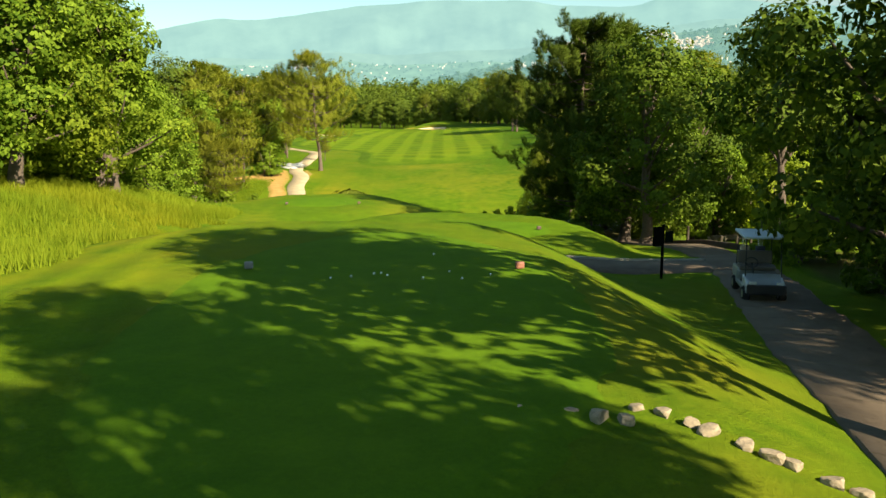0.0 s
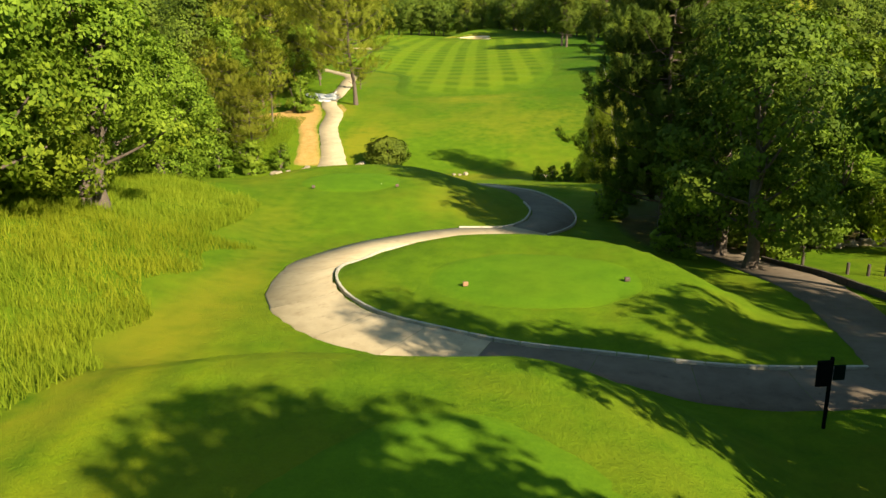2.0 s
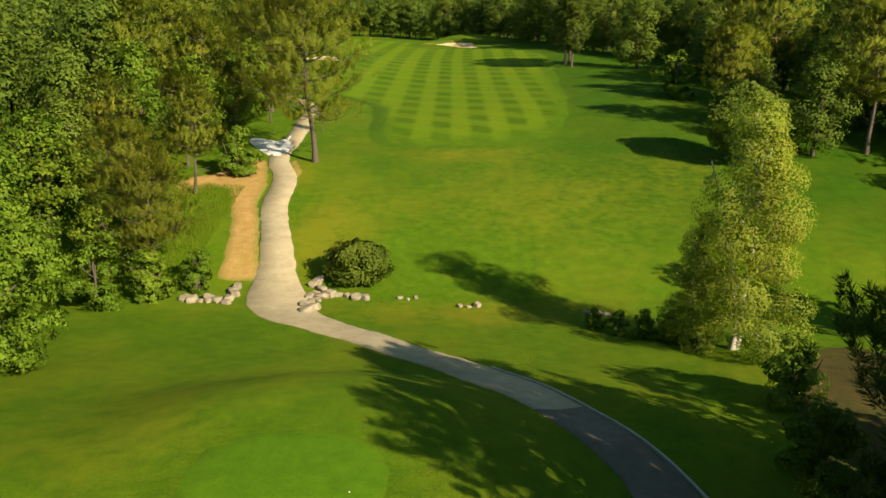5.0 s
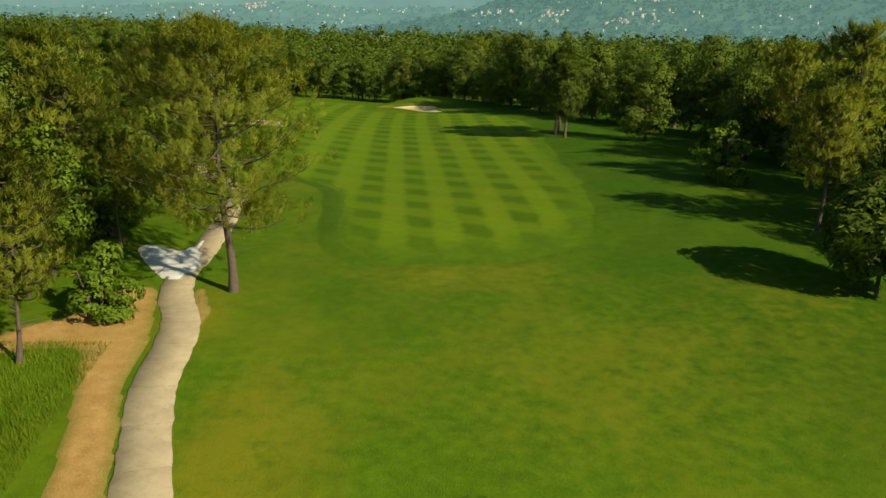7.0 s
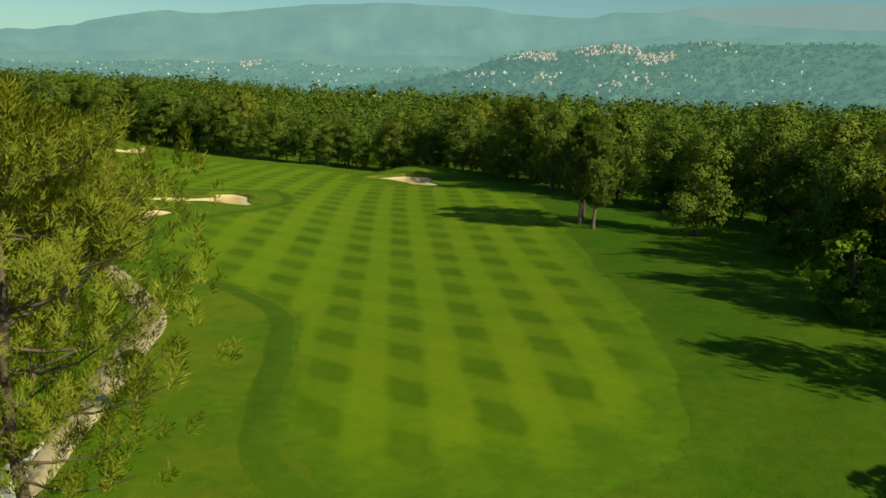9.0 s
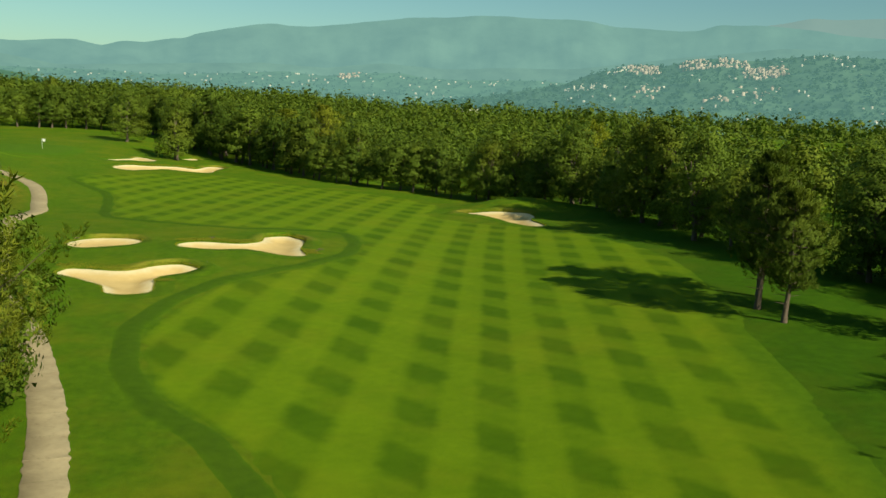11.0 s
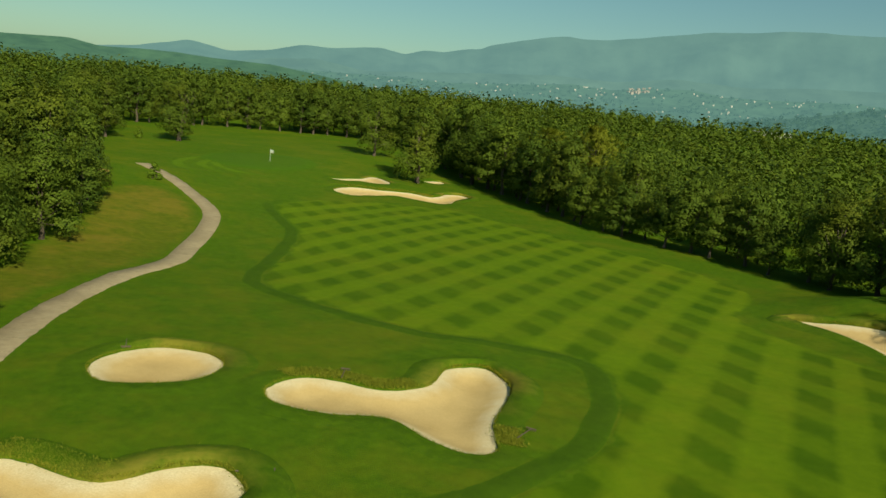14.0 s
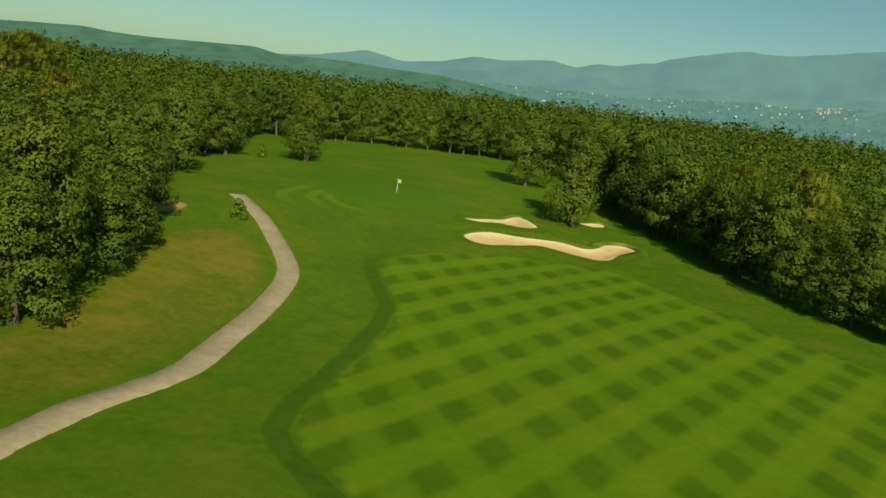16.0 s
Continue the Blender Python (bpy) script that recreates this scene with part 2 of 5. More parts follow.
OAK_LEAF = leaf_material("oak_leaves", (0.055, 0.105, 0.006), (0.215, 0.3, 0.024), 0.34, 0.5)
# oak leaves again, darkened so that their colour carries the trees' mutual shade
SHADED_LEAF = leaf_material("shaded_oak_leaves", (0.034, 0.066, 0.006), (0.13, 0.185, 0.017), 0.3)
PINE_LEAF = leaf_material("pine_needles", (0.095, 0.125, 0.01), (0.3, 0.31, 0.03), 0.38, 0.3)
DARK_PINE_LEAF = leaf_material("dark_pine_needles", (0.035, 0.065, 0.008), (0.13, 0.17, 0.018), 0.25, 0.3)
PALE_LEAF = leaf_material("pale_leaves", (0.14, 0.195, 0.02), (0.34, 0.39, 0.055), 0.45, 0.35)
CYPRESS_LEAF = leaf_material("conifer_sprays", (0.045, 0.085, 0.01), (0.15, 0.19, 0.022), 0.28, 0.35)
WOOD_LEAF = leaf_material("woodland_leaves", (0.034, 0.064, 0.007), (0.14, 0.185, 0.018), 0.16, 0.28)
DRY_BLADES = leaf_material("dry_tuft_blades", (0.1, 0.15, 0.008), (0.3, 0.28, 0.03), 0.35)
STRAW = leaf_material("tall_grass_blades", (0.075, 0.145, 0.005), (0.25, 0.3, 0.018), 0.42, 0.25)


# ---- mesh helpers ----
def fast_mesh(name, co, faces):
    """A mesh from numpy arrays; faces: n x 3 or n x 4."""
    me = bpy.data.meshes.new(name)
    k = faces.shape[1]
    me.vertices.add(len(co))
    me.vertices.foreach_set("co", np.ascontiguousarray(co, dtype=np.float32).ravel())
    me.loops.add(faces.size)
    me.loops.foreach_set("vertex_index", np.ascontiguousarray(faces, dtype=np.int32).ravel())
    me.polygons.add(len(faces))
    me.polygons.foreach_set("loop_start", np.arange(len(faces), dtype=np.int32) * k)
    me.update(calc_edges=True)
    return me


def leafy_mesh(name, co, faces, nor):
    """A mesh of leaf cards that are shaded by the way their twig faces."""
    me = fast_mesh(name, co, faces)
    me.polygons.foreach_set("use_smooth", np.ones(len(me.polygons), bool))
    me.normals_split_custom_set_from_vertices(nor.astype(np.float32).tolist())
    return me


def placed(name, me, mat, parent=None, label="", smooth=False):
    me.materials.append(mat)
    if smooth:
        me.polygons.foreach_set("use_smooth", np.ones(len(me.polygons), dtype=bool))
    ob = new(name, me)
    if parent is not None:
        ob.parent = parent
    if label:
        ob["label"] = label
    return ob


def part(name, bm, mat, parent, label="", smooth=False):
    me = bpy.data.meshes.new(name)
    bm.to_mesh(me)
    bm.free()
    return placed(name, me, mat, parent, label, smooth)


def thing(name, x, y, z, label, category, group="", turn=0.0, kind=""):
    ob = new(name)
    ob.matrix_world = pose(x, y, z, 0, 0, turn)
    return tagged(ob, label, category, group, kind)


def box(bm, x, y, z, sx, sy, sz, bevel=0.0, rot=None):
    r = bmesh.ops.create_cube(bm, size=1.0)
    m = Matrix.Translation((x, y, z)) @ (rot or Matrix()) @ Matrix.Diagonal((sx, sy, sz, 1))
    bmesh.ops.transform(bm, matrix=m, verts=r["verts"])
    if bevel:
        ed = list({e for v in r["verts"] for e in v.link_edges})
        bmesh.ops.bevel(bm, geom=ed, offset=bevel, segments=2, affect="EDGES", profile=0.6)


def rod(bm, a, b, r1, r2=None, sides=10):
    a, b = Vector(a), Vector(b)
    d = b - a
    r = bmesh.ops.create_cone(bm, cap_ends=True, segments=sides, radius1=r1, radius2=r1 if r2 is None else r2, depth=d.length)
    bmesh.ops.transform(bm, matrix=Matrix.Translation((a + b) / 2) @ d.to_track_quat("Z", "Y").to_matrix().to_4x4(), verts=r["verts"])


def tube(points, radii, sides=7):
    """A tapered tube along points, as arrays of corners and quads."""
    p = np.asarray(points, float)
    t = np.gradient(p, axis=0)
    t /= np.linalg.norm(t, axis=1)[:, None] + 1e-9
    side = np.cross(t, np.where(np.abs(t[:, 2:3]) > 0.9, [[1.0, 0, 0]], [[0, 0, 1.0]]))
    side /= np.linalg.norm(side, axis=1)[:, None] + 1e-9
    up = np.cross(side, t)
    a = np.linspace(0, 2 * np.pi, sides, endpoint=False)
    co = p[:, None] + np.asarray(radii)[:, None, None] * (side[:, None] * np.cos(a)[:, None] + up[:, None] * np.sin(a)[:, None])
    n = len(p)
    i, j = np.meshgrid(np.arange(n - 1), np.arange(sides), indexing="ij")
    k = (j + 1) % sides
    f = np.stack([i * sides + j, i * sides + k, (i + 1) * sides + k, (i + 1) * sides + j], -1).reshape(-1, 4)
    return co.reshape(-1, 3), f


def joined(pieces):
    co, fs, n = [], [], 0
    for c, f in pieces:
        co.append(c)
        fs.append(f + n)
        n += len(c)
    return np.concatenate(co), np.concatenate(fs)


def spline(pts, step, closed=False):
    """A smooth line through pts, with corners about step metres apart."""
    p = np.asarray(pts, float)
    n = len(p)
    out = []
    for i in range(n if closed else n - 1):
        q = [p[(i + k) % n] if closed else p[min(max(i + k, 0), n - 1)] for k in (-1, 0, 1, 2)]
        m = max(2, int(np.linalg.norm(q[2] - q[1]) / step) + 1)
        for t in np.arange(m) / m:
            out.append(0.5 * (2 * q[1] + (q[2] - q[0]) * t + (2 * q[0] - 5 * q[1] + 4 * q[2] - q[3]) * t * t + (3 * q[1] - q[0] - 3 * q[2] + q[3]) * t ** 3))
    if not closed:
        out.append(p[-1])
    return np.array(out)


def normals_2d(line, closed=False):
    t = np.roll(line, -1, 0) - np.roll(line, 1, 0) if closed else np.gradient(line, axis=0)
    t /= np.linalg.norm(t, axis=1)[:, None] + 1e-9
    return np.stack([t[:, 1], -t[:, 0]], -1)


def inside(poly, x, y):
    """Whether points lie in a polygon (arrays)."""
    res = np.zeros(np.shape(x), bool)
    a, b = poly, np.roll(poly, -1, 0)
    for (x1, y1), (x2, y2) in zip(a, b):
        res ^= ((y1 > y) != (y2 > y)) & (x < (x2 - x1) * (y - y1) / (y2 - y1 + 1e-12) + x1)
    return res


def away(poly, x, y):
    """Distance of points from a closed line."""
    best = np.full(np.shape(x), 1e9)
    for a, b in zip(poly, np.roll(poly, -1, 0)):
        d = b - a
        t = np.clip(((x - a[0]) * d[0] + (y - a[1]) * d[1]) / (d @ d + 1e-12), 0, 1)
        best = np.minimum(best, np.hypot(x - a[0] - t * d[0], y - a[1] - t * d[1]))
    return best


# ---- the lie of the land ----
def ease(t):
    t = np.clip(t, 0, 1)
    return t * t * (3 - 2 * t)


RISE_Y = np.array([-60, 0, 14, 24, 31, 40, 48, 58, 70, 79, 87, 95, 110, 122, 160, 200, 240, 300, 420, 700.0])
RISE_Z = np.array([8.6, 8.2, 7.6, 6.9, 6.3, 5.5, 4.4, 3.6, 2.1, 0.4, -0.55, 0.7, 2.1, 2.5, 2.4, 2.4, 2.1, 1.2, 1.0, 1.0])
RISE_M = np.gradient(RISE_Z, RISE_Y)
TEE_MOUNDS = [(-2.0, 8, 4.4, 22.0, 8.3, 4.0), (0.6, 37.0, 5.4, 5.6, 6.3, 3.0), (-8.3, 59.3, 3.6, 4.2, 4.85, 8.0)]


def land(x, y):
    """Height of the ground: the fall from the tees, the valley and the fairway, and the tee mounds."""
    x, y = np.asarray(x, float), np.asarray(y, float)
    i = np.clip(np.searchsorted(RISE_Y, y) - 1, 0, len(RISE_Y) - 2)
    h = RISE_Y[i + 1] - RISE_Y[i]
    t = np.clip((y - RISE_Y[i]) / h, 0, 1)
    z = (2 * t ** 3 - 3 * t ** 2 + 1) * RISE_Z[i] + (t ** 3 - 2 * t ** 2 + t) * h * RISE_M[i] + (3 * t ** 2 - 2 * t ** 3) * RISE_Z[i + 1] + (t ** 3 - t ** 2) * h * RISE_M[i + 1]
    z = z + 2.6 * ease((-x - 8) / 12) * ease((75 - y) / 30)
    z = z - 0.4 * ease((x - 2) / 5) * ease((34 - y) / 8) - 0.55 * ease((x - 1) / 8) * ease((y - 30) / 6) * ease((72 - y) / 12)
    z = z + 2.6 * ease((x + 14) / 36) * ease((y - 100) / 45) * ease((310 - y) / 60) + 2.1 * np.exp(-((x + 1) / 9) ** 2 - ((y - 262) / 9) ** 2)
    z = z + 0.6 * np.exp(-((x + 37) ** 2 + (y - 204) ** 2) / 260) - 1.0 * np.exp(-((x + 66) ** 2 + (y - 245) ** 2) / 500)
    z = z + 3.2 * ease((-x - 72) / 50) * ease((y - 190) / 50) + 0.8 * np.exp(-((x + 86) ** 2 + (y - 325) ** 2) / 150)
    for cx, cy, rx, ry, top, fall in TEE_MOUNDS:
        d = np.sqrt(((x - cx) / rx) ** 2 + ((y - cy) / ry) ** 2)
        w = 1 - ease((d - 1) * min(rx, ry) / np.where((x < cx) & (ry > 20), 9.5, fall))
        if ry > 20:
            w = w * (1 - ease((y - 25.7 + 0.4 * np.clip(x, 0, 4)) / 4.4))
        z = z * (1 - w) + top * w
    z = z + 20 * np.exp(-((x + 35) ** 2 + (y - 1480) ** 2) / 9000)
    far = np.hypot(x, y - 200)
    return z + 0.05 * np.sin(x * 0.9) * np.sin(y * 0.7 + 1) + (8.0 + 1.5 * ease((x + 170) / 200)) * ease((np.hypot(x + 60, y - 250) - 218) / 150) * ease((y - 130) / 60) - 16 * ease((far - 520) / 700)


def land_at(x, y):
    return float(land(x, y))


# ---- outlines on the ground ----
BUNKERS = [
    [(-49.1, 203.3), (-50.1, 206.2), (-48.9, 209.1), (-45.6, 209.9), (-43.0, 208.3), (-42.4, 205.2), (-43.8, 202.9), (-46.7, 201.8)],
    [(-38.6, 206.2), (-38.2, 209.1), (-36.0, 210.0), (-33.2, 210.4), (-31.4, 213.1), (-31.8, 217.3), (-30.0, 219.4), (-27.8, 217.7), (-26.6, 215.1), (-25.8, 209.6),
     (-24.4, 205.7), (-25.7, 204.4), (-28.0, 204.8), (-30.7, 206.0), (-33.7, 204.5), (-36.9, 204.2)],
    [(-43.3, 189.8), (-43.3, 192.0), (-41.5, 192.4), (-37.9, 192.6), (-36.1, 195.4), (-34.3, 196.4), (-32.0, 194.8), (-32.4, 192.9), (-34.2, 190.3), (-33.6, 187.9),
     (-33.0, 185.4), (-34.6, 183.8), (-36.3, 184.0), (-37.7, 186.3), (-41.0, 188.3)],
    [(-10.5, 254), (-6.8, 253.8), (-2.8, 252.8), (0.6, 251.0), (1.7, 247.8), (1.0, 244.5), (2.6, 238.2), (1.2, 236.5), (-0.9, 239.3), (-2.8, 244.0), (-5.2, 249)],
    [(-89, 304.3), (-90.1, 308.5), (-89.4, 312.0), (-86.7, 314.2), (-83.7, 316.1), (-80.5, 319.2), (-76.6, 319.8), (-75.4, 323), (-76, 328.5), (-73.8, 331.5), (-70.7, 328.5), (-71, 322), (-70.2, 316.1), (-71.3, 313.5),
     (-74.7, 313.0), (-80.3, 312.6), (-82.8, 307.1), (-85.1, 302.8)],
    [(-96.7, 316.1), (-94.9, 319.8), (-93.4, 324), (-94, 330.5), (-91, 329.2), (-87, 324.7), (-87.6, 321), (-91.0, 319.6), (-93.8, 316.4)],
    [(-88.4, 344.4), (-86.8, 350.8), (-84.6, 349.0), (-85.0, 344.4)],
]
BUNKER_LINES = [spline(b, 0.5, True) for b in BUNKERS]
FAIRWAY_LINE = spline([
    (-7.8, 119.9), (-10.7, 125.6), (-11.5, 137.8), (-12.5, 147), (-14.2, 151), (-17.8, 156.4), (-23.8, 162.6), (-28.5, 172), (-29.7, 180), (-28.1, 190.6), (-22.5, 201),
    (-19.9, 212), (-23, 225), (-30, 226.8), (-38, 225.6), (-47, 228), (-55.5, 232), (-59.5, 237), (-65, 250.5), (-71, 262.5), (-79, 271), (-84.5, 278), (-84.5, 290),
    (-79, 301), (-67, 307.5), (-55, 301), (-41, 292), (-26, 283), (-16, 272), (-13.5, 262), (-14.5, 252), (-7, 243), (2, 234), (9, 222), (13.5, 207), (14, 188), (12.3, 168),
    (11, 146), (8.3, 127), (4.5, 120.8), (-3.1, 119)], 1.2, True)
GREEN_LINE = spline([(-113, 304.5), (-107, 310), (-106, 320), (-110, 331), (-117, 336), (-124, 331), (-126, 321), (-121, 309)], 1.0, True)


def grown(line, by):
    n = normals_2d(line, True)
    area = np.sum(line[:, 0] * np.roll(line[:, 1], -1) - np.roll(line[:, 0], -1) * line[:, 1])
    return line + n * (by if area > 0 else -by)


def draped(name, line, lift, step, mat, label, kind="structure", category="", height=None, blend=lambda x, y: 0.01 + 0 * x):
    """A patch of ground inside a closed line, laid on the land."""
    from mathutils.geometry import delaunay_2d_cdt
    lo, hi = line.min(0), line.max(0)
    gx, gy = np.meshgrid(np.arange(lo[0], hi[0], step), np.arange(lo[1], hi[1], step))
    gx, gy = gx.ravel() + 0.013, gy.ravel() + 0.017
    keep = inside(line, gx, gy)
    gx, gy = gx[keep], gy[keep]
    keep = away(line, gx, gy) > step * 0.4
    pts = np.concatenate([line, np.stack([gx[keep], gy[keep]], -1)])
    n = len(line)
    v, _, f, *_ = delaunay_2d_cdt([Vector(p) for p in pts], [(i, (i + 1) % n) for i in range(n)], [], 1, 1e-4)
    xy = np.array([tuple(p) for p in v])
    rim = away(line, xy[:, 0], xy[:, 1])
    z = land(xy[:, 0], xy[:, 1]) + np.where(rim < 0.01, -0.03, lift) if height is None else height(xy[:, 0], xy[:, 1])
    me = fast_mesh(name, np.column_stack([xy, z]), np.array([t for t in f if len(t) == 3]))
    if me.polygons[0].normal.z < 0:
        me.flip_normals()
    at = me.attributes.new("edge", "FLOAT", "POINT")
    at.data.foreach_set("value", np.minimum(1.0, rim / blend(xy[:, 0], xy[:, 1])).astype(np.float32))
    ob = placed(name, me, mat, smooth=True)
    return tagged(ob, label, category or name.split("_")[-1], kind=kind)


# worn, dry stretches: x, y, half widths, amount
DRY_GROUND = [(3, 103, 11, 10, 0.5), (-3, 117, 7, 3, 0.6), (-12, 97, 3, 6, 0.6), (-9.6, 30, 1.3, 16, 0.7), (-12, 50, 2, 6, 0.5), (-3, 84.5, 9, 2.5, 0.8), (18, 112, 8, 10, 0.4),
              (-13.5, 96, 1.6, 8, 0.6), (-17, 110, 1.5, 5, 0.7), (-14, 64, 3, 8, 0.4), (3.5, 13, 1.6, 8, 0.5), (12, 72, 5, 4, 0.6)]


def ground_sheet():
    xs = np.concatenate([-np.geomspace(4600, 175, 26), np.arange(-170, -60, 1.6), np.arange(-60, 45, 0.8), np.arange(45, 70, 2.0), np.geomspace(72, 4600, 26)])
    ys = np.concatenate([-np.geomspace(3500, 30, 18), np.arange(-26, 70, 0.7), np.arange(70, 280, 1.0), np.arange(280, 400, 2.0), np.geomspace(404, 4600, 26)])
    X, Y = np.meshgrid(xs, ys)
    Z = land(X, Y)
    for line in BUNKER_LINES:
        lo, hi = line.min(0) - 2, line.max(0) + 2
        near = (X > lo[0]) & (X < hi[0]) & (Y > lo[1]) & (Y < hi[1])
        x, y = X[near], Y[near]
        d = away(line, x, y) * np.where(inside(line, x, y), 1, -1)
        Z[near] -= 1.0 * (d > -0.25)
    n, m = X.shape
    i, j = np.meshgrid(np.arange(n - 1), np.arange(m - 1), indexing="ij")
    f = np.stack([i * m + j, i * m + j + 1, (i + 1) * m + j + 1, (i + 1) * m + j], -1).reshape(-1, 4)
    me = fast_mesh("ground", np.stack([X, Y, Z], -1).reshape(-1, 3), f)
    at = me.attributes.new("dry", "FLOAT", "POINT")
    worn = np.zeros(X.shape)
    for cx, cy, rx, ry, k in DRY_GROUND:
        worn += k * np.exp(-((X - cx) / rx) ** 2 - ((Y - cy) / ry) ** 2)
    at.data.foreach_set("value", np.clip(worn, 0, 1).astype(np.float32).ravel())
    # rough turned a deeper green down the course, most towards the right
    deep_green = 0.75 * ease((Y - 84) / 28) * ease((330 - Y) / 60) * (0.15 + 0.3 * ease((128 - Y) / 10) + 1.05 * ease(X / 15)) * ease((X + 62 + 0.5 * (Y - 200)) / 10)
    mown = np.exp(-((X + 8.0) / 2.2) ** 4) * ease((Y - 4) / 6) * ease((34 - Y) / 8)
    for key, values in (("deep_green", deep_green), ("mown", mown)):
        me.attributes.new(key, "FLOAT", "POINT").data.foreach_set("value", values.astype(np.float32).ravel())
    return tagged(placed("ground", me, ROUGH, smooth=True), "rough mown grass land falling from the tees to the valley", "ground", kind="structure")


ground_sheet()
draped("fairway", FAIRWAY_LINE, 0.05, 1.4, FAIRWAY, "mown fairway with crossing light and dark stripes", category="fairway",
       blend=lambda x, y: 0.6 + 4.4 * ease((x + 9) / 9) * ease((215 - y) / 30) + 6.0 * ease((130 - y) / 9))


def grass_strip(name, line, offset, width, lift, mat, label, closed=False):
    """A band of grass of its own cut beside a line."""
    n = normals_2d(line, closed)
    rows = []
    wave = 0.18 * np.sin(np.arange(len(line)) * 0.9)
    for s in (-0.62, -0.3, 0.3, 0.62):
        p = line + n * (offset + s * width + wave * abs(s))[:, None]
        rows.append(np.column_stack([p, land(p[:, 0], p[:, 1]) + (lift if abs(s) < 0.4 else -0.015)]))
    m = len(line)
    i, j = np.meshgrid(np.arange(3), np.arange(m if closed else m - 1), indexing="ij")
    k = (j + 1) % m
    f = np.stack([i * m + j, i * m + k, (i + 1) * m + k, (i + 1) * m + j], -1).reshape(-1, 4)
    me = fast_mesh(name, np.concatenate(rows), f)
    if me.polygons[0].normal.z < 0:
        me.flip_normals()
    at = me.attributes.new("edge", "FLOAT", "POINT")
    end = np.ones(m) if closed else np.minimum(1, np.minimum(np.arange(m), np.arange(m)[::-1]) / 12)
    at.data.foreach_set("value", np.concatenate([end * 0.0, end, end, end * 0.0]).astype(np.float32))
    tagged(placed(name, me, mat, smooth=True), label, "grass", kind="structure")


_left = FAIRWAY_LINE[:int(np.argmin(np.hypot(*(FAIRWAY_LINE - np.array((-84.5, 284))).T)))]
grass_strip("semi_rough", _left, -0.75, 1.6, 0.045, SEMI, "darker band of longer grass along the fairway")
draped("green_collar", grown(GREEN_LINE, 2.2), 0.07, 1.6, TEE, "lighter collar of short grass round the putting green", category="grass", blend=lambda x, y: 1.5 + 0 * x)
draped("putting_green", GREEN_LINE, 0.11, 1.4, GREEN, "smooth close-cut putting green", category="green")
for _pts in ([(-124, 311), (-121.5, 305.5), (-118, 297), (-113.5, 291.3), (-107, 288.5)], [(-120.5, 313), (-118.3, 307.5), (-115.2, 300), (-111.5, 296), (-105, 293.5)],
             [(-118.8, 315), (-116.5, 307), (-113, 301.5), (-107, 298.7), (-99.7, 301.5)]):
    grass_strip("mown_ring", spline(_pts, 0.8), 0.0, 1.9, 0.06, RING, "light mown band curving round the green")
draped("dry_meadow", spline([(-58, 200), (-64.5, 215), (-69.5, 232), (-74.6, 246), (-82, 258), (-93, 267.5), (-101, 268), (-101, 258), (-90, 243), (-81, 227), (-71, 209), (-62, 196)], 0.8, True), 0.05, 1.5, MEADOW,
       "dry yellow-brown meadow grass between path and wood", category="grass", blend=lambda x, y: 3.5 + 0 * x)


def oval(cx, cy, rx, ry, n=56):
    a = np.linspace(0, 2 * np.pi, n, endpoint=False)
    return np.stack([cx + rx * np.cos(a), cy + ry * np.sin(a)], -1)


for cx, cy, rx, ry in [(-1.3, 15.0, 4.2, 8.8), (1.1, 37.1, 3.9, 3.1), (-8.5, 58.9, 3.2, 2.9)]:
    draped("tee_surface", oval(cx, cy, rx, ry), 0.05, 0.7, TEE, "close-cut oval teeing ground", category="tee", blend=lambda x, y: 0.7 + 0 * x)


